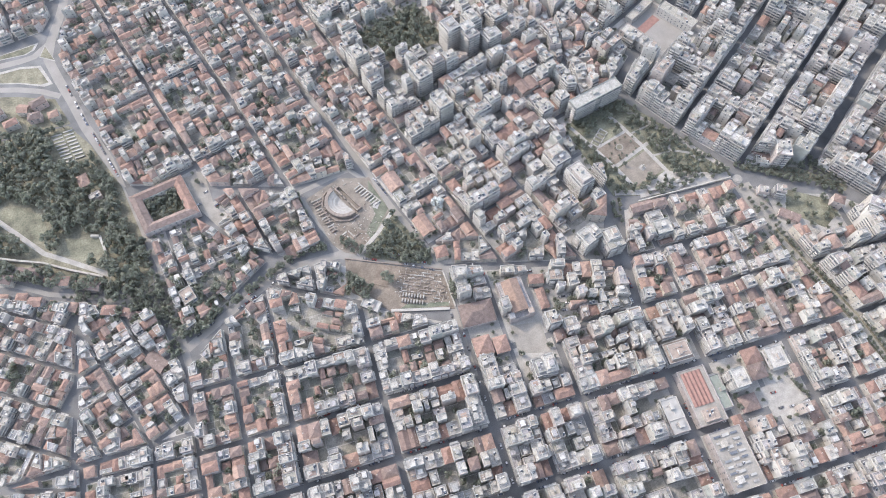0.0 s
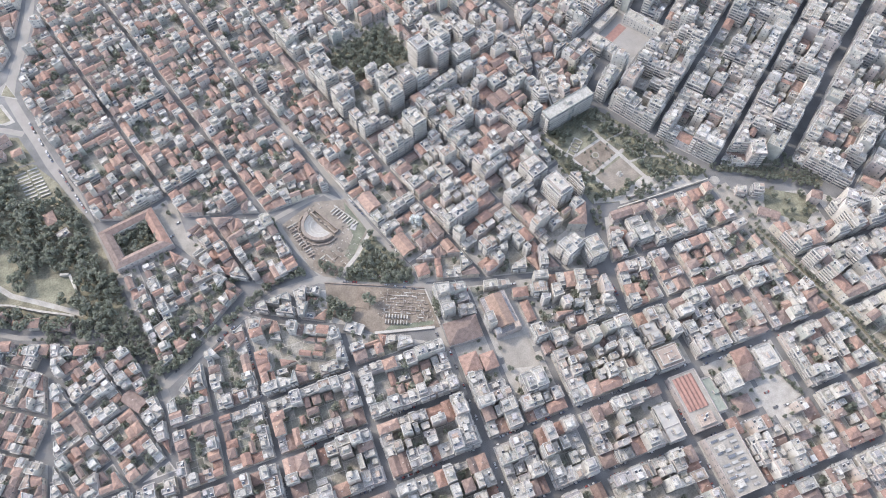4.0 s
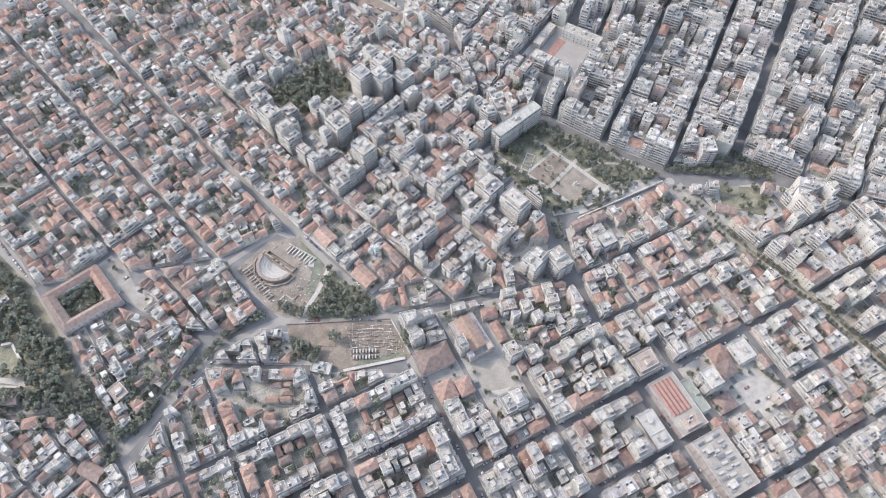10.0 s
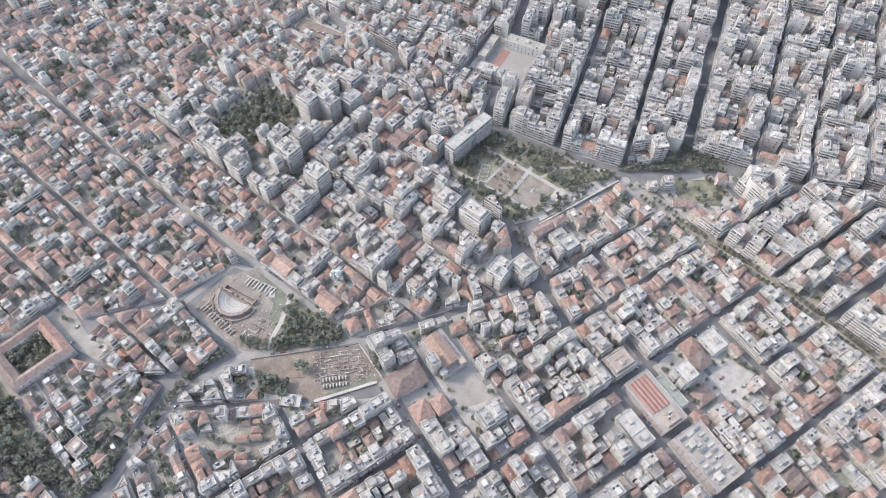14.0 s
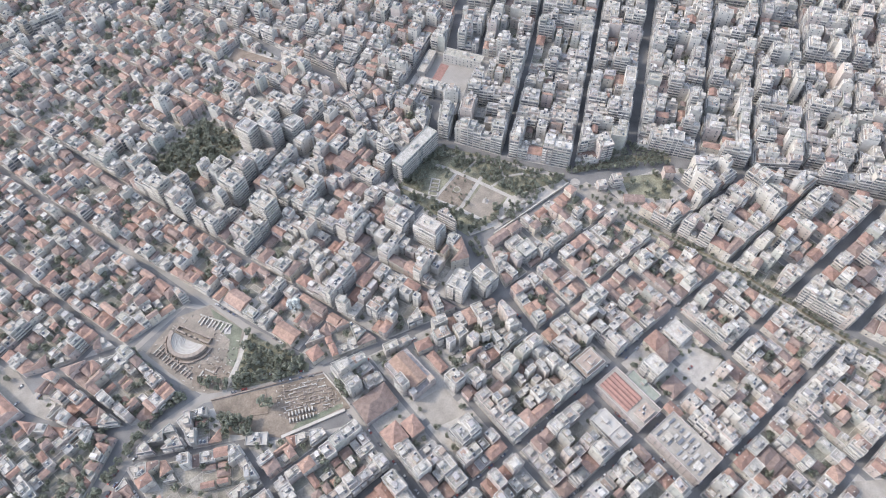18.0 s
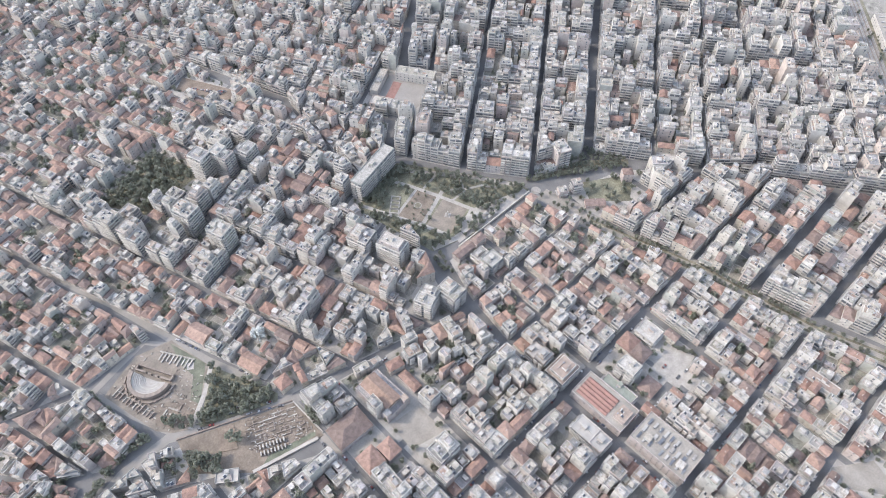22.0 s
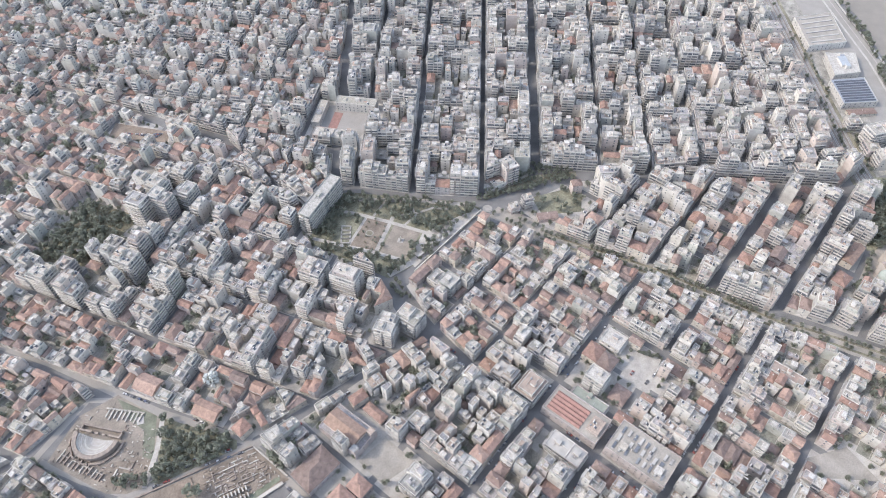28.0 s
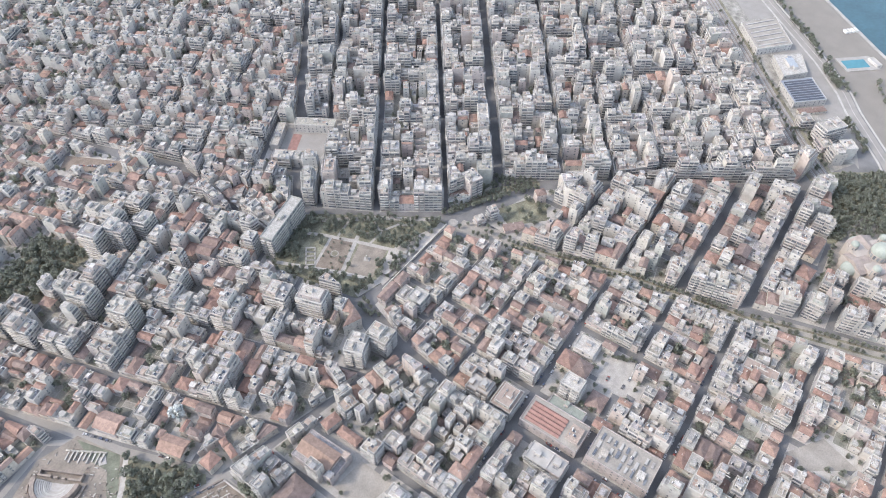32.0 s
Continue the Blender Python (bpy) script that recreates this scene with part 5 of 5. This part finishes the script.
open_ += [rect((a[0] + b[0]) / 2, (a[1] + b[1]) / 2, math.hypot(b[0] - a[0], b[1] - a[1]), wd + 2.5, math.degrees(math.atan2(b[1] - a[1], b[0] - a[0]))) for pts, wd in WALKS[:4] for a, b in zip(pts, pts[1:])]
inner = inset(PARK, 2.0)
for x, y in scatter(inner, 175, 3.3, open_):
    tree(x, y, rng.uniform(.6, 1.1), rng.choice((0, 1, 2, 1, 3)), "leafy park tree in the town square", "trees of the square")

# ---- promenade trees ----
for a, b in zip(PROM, PROM[1:]):
    dd = Vector((b[0] - a[0], b[1] - a[1]))
    n = int(dd.length / 4.2)
    for i in range(n):
        for off in (-3.4, 3.4):
            p = Vector(a) + dd * ((i + .5) / n) + Vector((-dd.y, dd.x)).normalized() * off
            if p.y > 60 and rng.random() < .45 or p.y < -200 or rng.random() < .25:
                continue
            tree(p.x, p.y, rng.uniform(.75, .95), 2, "clipped round street tree in a row on the promenade", "trees of the promenade")
wood([(mid2((141, 152), (212, 104), k / 13)[0] + rng.uniform(-1, 1), mid2((141, 152), (212, 104), k / 13)[1] + rng.uniform(-1, 1), rng.uniform(.7, 1.1), rng.choice((0, 1, 3))) for k in range(14)] + [(140 + rng.uniform(-6, 8), 120 - 5 * k + rng.uniform(-2, 2), rng.uniform(.6, 1.0), 2) for k in range(12)], "street_trees", "leafy trees along the street and garden by the promenade")
wood([(x, y, rng.uniform(.4, .7), 2) for x, y in scatter(open_[2], 22, 3)] + [(x, y, rng.uniform(.4, .6), 2) for x, y in scatter(open_[1], 16, 3)] + [(x, y, rng.uniform(.6, 1.0), rng.choice((0, 1, 2))) for x, y in scatter([(138, 158), (134, 150), (165, 134), (210, 104), (225, 108), (205, 146), (170, 154)], 70, 4) + scatter([(10, 128), (18, 126), (24, 152), (16, 154)], 10, 3)], "shrubs", "low green shrubs and young trees round the square")
for k in range(9):
    tree(88 + 0.9 * k + rng.uniform(-1, 1), -33 - 2 * k, rng.uniform(.5, .8), rng.choice((0, 2)), "small tree in a row at the edge of the car park", "trees of the car park")
for x, y in scatter(GARDEN, 9, 4):
    tree(x, y, rng.uniform(.7, 1.0), rng.choice((0, 1)), "leafy tree in the small garden", "garden trees")

# ---- little park among the towers ----
slab(SMALL, 0, 0.2, "grass", "park_ground", "shaded ground of the little park", "lawn")
for pts in ([(-140, 396), (-118, 380), (-90, 372)], [(-118, 380), (-100, 410)]):
    curb(pts, 3, 0.25, "gravel", "path", "pale path across the little park", "path")
fr = Shape()
fr.prism([(-121 + 2.4 * math.cos(t * .785), 379 + 2.4 * math.sin(t * .785)) for t in range(8)], .2, .7, "white", "white")
fr.thing("fountain", "small white round fountain in the little park", "fountain")
wood([(x, y, rng.uniform(.9, 1.3), rng.choice((0, 1, 3))) for x, y in scatter(inset(SMALL, 3), 90, 3.4)], "park_trees", "dark leafy trees in the little park among towers")

# ---- school ----
slab(SCHOOL, 0, 0.2, "road", "school_yard", "pale paved school yard with a red court", "yard")
slab([(120, 328), (124, 320), (146, 332), (142, 340)], 0.1, 0.26, "redsheet", "sports_court", "faded red sports court in the school yard", "court")
for cx_, cy_, w_, d_, dg, fl in ((110, 312, 12, 34, 28, 3), (160, 326, 11, 40, 31, 3), (128, 346, 34, 8, 30, 2)):
    K = Sink(True)
    apartment(K, rect(cx_, cy_, w_, d_, dg), fl, [], 0.15)
    finish(K, "school_building", "long pale flat-roofed school building beside its yard", "school", "school buildings")
slab(OVAL, 0, 0.2, "earth", "car_park", "oval of bare brown earth used for parking", "car park")

# ---- railway and harbour ----
slab([(380, -104), (420, -128), (530, -92), (664, 26), (800, 150), (760, 190), (570, 56), (480, -8)], 0, 0.06, "yard", "railway_ground", "dry weedy ground beside the railway", "ground")
RAIL = [(378, -108), (402, -86), (440, -55), (490, -15), (535, 20), (588, 61), (680, 135), (800, 230)]
curb(RAIL, 26, 0.1, "grass", "railway_verge", "dry green verge along the railway", "verge")
curb(RAIL, 19, 0.15, "rail", "railway_bed", "brown ballast bed of the railway", "railway")
for off in (-7.45, -3.15, 1.15, 5.45):
    line = []
    for i, q in enumerate(RAIL):
        a, b = RAIL[max(0, i - 1)], RAIL[min(len(RAIL) - 1, i + 1)]
        d_ = Vector((b[0] - a[0], b[1] - a[1])).normalized()
        line.append((q[0] - d_.y * off, q[1] + d_.x * off))
    curb(line, 2.5, 0.2, "gravel", "track_bed", "pale sleepers and ballast of one railway track", "railway")
for off in (-8.2, -6.7, -3.9, -2.4, 0.4, 1.9, 4.7, 6.2):
    S = Shape()
    for a, b in zip(RAIL, RAIL[1:]):
        dd = Vector((b[0] - a[0], b[1] - a[1]))
        nn = Vector((-dd.y, dd.x)).normalized()
        S.box((Vector(a) + Vector(b)) / 2 + nn * off, dd.normalized(), nn, dd.length / 2 + .1, .12, .12, .36, "metal")
    S.thing("rail", "rusty steel rail on the ballast", "rail", "rails")
for off, wd, nm, lb in ((-7.6, 2.4, "pave", "pale pavement beside the coastal road"), (7.6, 2.4, "pave", "pale pavement beside the coastal road"), (0, 0.8, "pave", "narrow pale median of the coastal road")):
    line = [(420, -160), (436, -151), (499, -106), (527, -90), (574, -54), (611, -20), (664, 29), (760, 115)]
    side = []
    for i, q in enumerate(line):
        a, b = line[max(0, i - 1)], line[min(len(line) - 1, i + 1)]
        d_ = Vector((b[0] - a[0], b[1] - a[1])).normalized()
        side.append((q[0] - d_.y * off, q[1] + d_.x * off))
    curb(side, wd, 0.24, nm, "pavement", lb, "pavement")
curb([(420, -160), (436, -151), (499, -106), (527, -90), (574, -54), (611, -20), (664, 29), (760, 115)], 11, 0.1, "road", "road", "broad grey coastal road")
slab([(990, 244), (690, 50), (652, -8), (712, -24)], 0.0, 0.14, "quay", "quay_ground", "bare dusty ground of the harbour front", "ground")
slab([(652, -8), (552, -84), (592, -146), (632, -100), (712, -24)], 0.0, 0.13, "quay", "quay_ground", "bare dusty harbour ground by the pool", "ground")
slab([(552, -84), (424, -166), (400, -260), (470, -320), (592, -146)], 0.0, 0.15, "quay", "quay_ground", "dry open ground along the shore", "ground")
slab([(412, -132), (530, -95), (670, 30), (800, 140), (770, 165), (560, -2)], 0.0, 0.08, "road", "quay_ground", "worn grey ground of the warehouses", "ground")
for k in range(4):
    C = Shape()
    C.prism(rect(652 + 3.4 * k, -60 - 3.0 * k, 7.0, 2.5, 42), 0.1, 2.6, "white", "white")
    C.thing("trailer", "white parked trailer on the harbour ground", "trailer", "trailers on the quay")


def works(poly, h, roof, label, name="warehouse"):
    K = Sink(True)
    flat_roof(K, poly, h, roof, "balc", 0.5)
    windows(K.win, poly, max(1, int(h / 3.4)), 0.8, 3.2, 3.2)
    ob = finish(K, name, label, "building")
    return ob


ob = works([(543, 11), (577, -18), (624, 16), (588, 45)], 8, "gravel", "large white warehouse with a pale sheet roof by the railway")
for k in range(6):                                     # bays and roof lights
    P = Shape()
    a_, b_ = mid((545, 11), (587, 43), (k + .5) / 6), mid((577, -16), (622, 16), (k + .5) / 6)
    dd = (Vector(b_) - Vector(a_)).normalized()
    P.box((Vector(a_) + Vector(b_)) / 2, dd, (-dd.y, dd.x), (Vector(b_) - Vector(a_)).length / 2 - 3, 0.8, 8.0, 8.7, "metal", "sheet")
    P.part("roof_light", ob, "long ridge light on the roof")
ob = works([(509, -29), (531, -48), (563, -32), (542, -7)], 8, "flat", "grey flat-roofed office block with roof plant", "office_building")
for dx, dy, w_, d_, h in ((536, -28, 16, 9, 2.6), (530, -34, 5, 4, 3.4), (545, -24, 6, 5, 1.8)):
    P = Shape()
    P.prism(rect(dx, dy, w_, d_, 38), 8.0, 8.0 + h, "wall", "metal")
    P.part("roof_plant", ob, "grey plant room on the roof")
S3 = [(470, -52), (495, -78), (526, -54), (500, -28)]
ob = works(S3, 7, "metal", "low hall whose roof carries rows of dark panels")
for k in range(9):
    P = Shape()
    a_, b_ = mid(S3[0], S3[3], (k + .7) / 10), mid(S3[1], S3[2], (k + .7) / 10)
    dd = (Vector(b_) - Vector(a_)).normalized()
    nn = Vector((-dd.y, dd.x))
    c1, c2 = Vector(a_) + dd * 2, Vector(b_) - dd * 2
    P.add([(*(c1 - nn), 7.3), (*(c2 - nn), 7.3), (*(c2 + nn), 8.0), (*(c1 + nn), 8.0)], [(0, 1, 2, 3)], "panel")
    P.part("roof_panel", ob, "dark solar panel row")
K = Sink(True)
tiled(K, [(387, -73), (393, -77), (419, -56), (414, -51)], 1, [], 0.1)
finish(K, "station_building", "long low station with a red tiled roof", "station")
for x, y, w_, d_, dg, fl, lb in ((438, -93, 24, 15, -35, 6, "pale hotel block with a stepped roof near the railway"), (447, -69, 12, 12, 40, 3, "three-storey white building by the railway"), (420, -95, 16, 12, 40, 3, "low white building by the railway"),
                                 (425, -114, 14, 12, 40, 4, "white building with roof terraces near the shore road"), (410, -108, 14, 12, 40, 4, "white flat-roofed building by the tracks")):
    K = Sink(True)
    apartment(K, rect(x, y, w_, d_, dg), fl, [0, 2])
    finish(K, "apartment_building", lb, "building")
K = Sink(True)
tiled(K, rect(474, -70, 28, 8, -45), 1, [], 0.1)
finish(K, "house", "long low shed with a red tiled roof", "house")
slab(rect(592, -88, 40, 26, -48), 0.1, 1.0, "pave", "pool_deck", "white deck round the outdoor swimming pool", "deck")
slab(rect(590, -86, 27, 15, -48), 0.9, 1.06, "pool", "swimming_pool", "bright turquoise outdoor swimming pool", "pool")
works(rect(603, -103, 16, 6, 48), 3.5, "sheet", "low white changing rooms beside the pool", "pool_house")
spots = []
for a, b in (((480, -100), (440, -130)), ((640, 0), (600, -40)), ((560, -60), (530, -84)), ((527, -96), (606, -30)), ((612, -34), (690, 40)), ((560, -112), (440, -200))):
    for k in range(16):
        p = mid(a, b, k / 15)
        spots.append((p[0] + rng.uniform(-3, 3), p[1] + rng.uniform(-3, 3), rng.uniform(.6, 1.1), rng.choice((0, 1, 3))))
spots += [(x, y, rng.uniform(.8, 1.2), rng.choice((0, 1, 3))) for x, y in scatter([(302, -136), (336, -178), (425, -160), (380, -112)], 150, 4.6)] + [(x, y, rng.uniform(.6, 1.0), rng.choice((0, 1, 2))) for x, y in scatter([(372, -104), (384, -112), (520, -6), (620, 80), (600, 82)], 14, 5)]
spots += [(x, y, rng.uniform(.7, 1.1), rng.choice((0, 1, 3))) for x, y in scatter([(262, -136), (296, -134), (300, -142), (262, -150)], 16, 4)]
for a, b in (((295, -137), (253, -141)), ((253, -141), (238, -148)), ((238, -150), (241, -166)), ((241, -166), (256, -184))):
    for k in range(7):
        p = mid(a, b, k / 6)
        spots.append((p[0] + rng.uniform(-2, 2), p[1] + rng.uniform(-2, 2), rng.uniform(.8, 1.15), rng.choice((0, 1, 3))))
for a, b in (((478, -36), (560, 26)), ((400, -104), (452, -62)), ((470, -30), (404, -82))):
    for k in range(16):
        p = mid(a, b, k / 15)
        spots.append((p[0] + rng.uniform(-2, 2), p[1] + rng.uniform(-2, 2), rng.uniform(.45, .8), rng.choice((0, 1, 2))))
wood(spots, "tree_belt", "green trees and shrubs along the shore road and grove")

# ---- domed church by the shore ----
slab([(298, -133), (338, -182), (432, -168), (388, -104), (366, -112)], 0.0, 0.12, "grass", "park_ground", "dry ground under the grove beside the domed church", "lawn")
slab(CHURCH2, 0.0, 0.15, "gravel", "square", "pale paved forecourt of the domed church", "square")
DC = (287, -168)
dc = Shape()
for w_, d_ in ((46, 22), (22, 46), (33, 33)):
    dc.prism(rect(DC[0], DC[1], w_, d_, -40), 0.1, 15 if w_ != d_ else 18, "cream", "cream")
dm = dc.thing("domed_church", "large cream church with a grey-green dome and half-domes", "church")


def dome(S, c, r, z, name, n=16, rows=6, up=1.0):
    v = [(c[0] + r * math.cos(k * math.pi / 2 / rows) * math.cos(i * 6.2832 / n), c[1] + r * math.cos(k * math.pi / 2 / rows) * math.sin(i * 6.2832 / n), z + up * r * math.sin(k * math.pi / 2 / rows)) for k in range(rows) for i in range(n)] + [(c[0], c[1], z + up * r)]
    f = [(k * n + i, k * n + (i + 1) % n, (k + 1) * n + (i + 1) % n, (k + 1) * n + i) for k in range(rows - 1) for i in range(n)] + [((rows - 1) * n + i, (rows - 1) * n + (i + 1) % n, rows * n) for i in range(n)]
    S.add(v, f, name)


def drum(c, r, z0, z1, parent, rows=5, win=12):
    S = Shape()
    S.prism([(c[0] + r * math.cos(i * .3927), c[1] + r * math.sin(i * .3927)) for i in range(16)], z0, z1, "cream", "cream")
    parent = S.part("drum", parent)
    D = Shape()
    dome(D, c, r * 1.04, z1, "dome")
    D.part("dome", parent, "grey-green dome")
    W = Shape()
    for i in range(win):
        t = i * 6.2832 / win
        W.box((c[0] + (r + .02) * math.cos(t), c[1] + (r + .02) * math.sin(t)), (-math.sin(t), math.cos(t)), (math.cos(t), math.sin(t)), r * .12, .08, z0 + (z1 - z0) * .25, z0 + (z1 - z0) * .85, "glass")
    W.part("windows", parent, kind="stuff")


drum(DC, 7.6, 18, 24, dm, win=16)
for k in range(4):                                     # gabled arms of the cross
    t = radians(-40 + 90 * k)
    d_, n_ = Vector((math.cos(t), math.sin(t))), Vector((-math.sin(t), math.cos(t)))
    A = Shape()
    a_, b_ = Vector(DC) + d_ * 8, Vector(DC) + d_ * 23.4
    A.add([(*(a_ - n_ * 11.4), 15.1), (*(b_ - n_ * 11.4), 15.1), (*(b_ + n_ * 11.4), 15.1), (*(a_ + n_ * 11.4), 15.1), (*a_, 19.5), (*b_, 19.5)], [(0, 1, 5, 4), (2, 3, 4, 5), (1, 2, 5)], "pinktile")
    A.part("roof", dm)
for k in range(4):
    t = radians(-40 + 90 * k)
    drum((DC[0] + 22 * math.cos(t), DC[1] + 22 * math.sin(t)), 6.6, 0.1, 9, dm, win=11)
    t = radians(5 + 90 * k)
    drum((DC[0] + 19 * math.cos(t), DC[1] + 19 * math.sin(t)), 3.2, 12, 22, dm, win=8)

# ---- cars ----
def car_shapes():
    B, G, Wh = Shape(), Shape(), []
    prof = [(-2.1, .35), (2.1, .35), (2.15, .75), (1.2, .92), (-1.9, .95), (-2.15, .7)]
    for sy, f in ((-.85, 1), (.85, -1)):
        B.add([(x, sy, z) for x, z in prof], [tuple(range(6))[::f]], "car")
    n = len(prof)
    B.add([(x, -.85, z) for x, z in prof] + [(x, .85, z) for x, z in prof], [(i, n + i, n + (i + 1) % n, (i + 1) % n) for i in range(n)], "car")
    B.add([(-1.35, -.62, 1.42), (.35, -.62, 1.42), (.35, .62, 1.42), (-1.35, .62, 1.42)], [(0, 1, 2, 3)], "car")
    lo = [(-1.85, -.8, .93), (1.15, -.8, .91), (1.15, .8, .91), (-1.85, .8, .93)]
    hi = [(-1.35, -.63, 1.41), (.35, -.63, 1.41), (.35, .63, 1.41), (-1.35, .63, 1.41)]
    G.add(lo + hi, [(i, (i + 1) % 4, 4 + (i + 1) % 4, 4 + i) for i in range(4)], "carglass")
    for x in (-1.35, 1.35):
        for y in (-.82, .82):
            S = Shape()
            S.add([(x + .33 * math.cos(k * .785), y + o, .33 + .33 * math.sin(k * .785)) for o in (-.1, .1) for k in range(8)], [(k, (k + 1) % 8, 8 + (k + 1) % 8, 8 + k) for k in range(8)] + [tuple(range(8)), tuple(range(15, 7, -1))], "rubber")
            Wh.append(S)
    return B, G, Wh


CB, CG, CW = car_shapes()
slots = []


def parked(a, b, off, gap=5.6, share=0.45):
    """Cars in a row along a street side."""
    d = Vector((b[0] - a[0], b[1] - a[1]))
    n = int(d.length / gap)
    deg = math.degrees(math.atan2(d.y, d.x))
    nn = Vector((-d.y, d.x)).normalized() * off
    for i in range(n):
        if rng.random() < share:
            p = Vector(a) + d * ((i + .5) / n) + nn
            slots.append((p.x, p.y, deg + rng.choice((0, 180)) + rng.uniform(-2, 2)))


for v in (0, -49, -98):
    for u0, u1 in ((-138, -114), (-106, -78), (-68, -6), (6, 28), (36, 62), (70, 96), (104, 132)):
        for off in (-2.3, 2.3):
            parked((u0, v), (u1, v), off)
for u in (-144, 0):
    for v0, v1 in ((-44, -6), (6, 50), (60, 96), (-92, -54)):
        for off in (-2.3, 2.3):
            parked((u, v0), (u, v1), off)
for v in (43, -2, -49):
    for u0, u1 in ((-280, -222), (-210, -150)):
        parked((u0, v), (u1, v), 2.0)
parked((-286, 0), (-286, 150), 1.8)
parked((-412, 356), (-393, 300), 3.2, 3.0, 0.8)
parked((-432, 420), (-416, 366), 3.2, 5.5, 0.5)
parked((-185, 258), (-150, 160), 2.2)
parked((-130, 128), (-20, 103), -3.0, 5.6, 0.4)
parked((-206, 172), (-150, 142), 2.6, 5.6, 0.4)
for a_, b_ in (((-345, 132), (-322, 145)), ((-318, 147), (-288, 161)), ((-283, 164), (-258, 171)), ((-203, 166), (-176, 153)), ((-172, 151), (-146, 137))):
    for off in (-2.4, 2.4):
        parked(a_, b_, off, 6.5, 0.45)
for k in range(3):
    parked((66, -38 - 6 * k), (86, -38 - 6 * k), 0, 9, 0.25)
    parked((-63, 72 + 6 * k), (-52, 70 + 6 * k), 0, 3.2, 0.8)
    parked((-330, 262 - 9 * k), (-308, 268 - 9 * k), 0, 6, 0.5)
    parked((-14 + 6 * k, 480 - 10 * k), (6 + 3 * k, 446), 0, 4, 0.6)
slots.sort(key=lambda q: math.hypot(q[0] + 60, q[1] + 20))
first = None
rest = Shape()
for i, (x, y, deg) in enumerate(slots):
    m = pose(x, y, 0.06 if not (inside((x, y), LOT) or inside((x, y), PLAZA2)) else 0.22, 0, 0, deg)
    if i < 36:
        if first is None:
            first = CB.thing("car", "small parked car with dark windows", "car", "parked cars")
            CG.part("cabin_glass", first)
            for S in CW:
                S.part("wheel", first)
            first.matrix_basis = m
        else:
            copy_thing(first, m)
    else:
        for S in (CB, CG, *CW):
            for nm in S.names:
                rest.add([tuple(m @ Vector(v)) for v in S.v], S.f, nm)
rest.thing("parked_cars", "rows of parked cars along the further streets", "cars", kind="stuff")

wood([(p[0], p[1], s, rng.choice((0, 1, 2, 3))) for p, s in yard_trees], "yard_trees", "green trees in the back yards of the town")
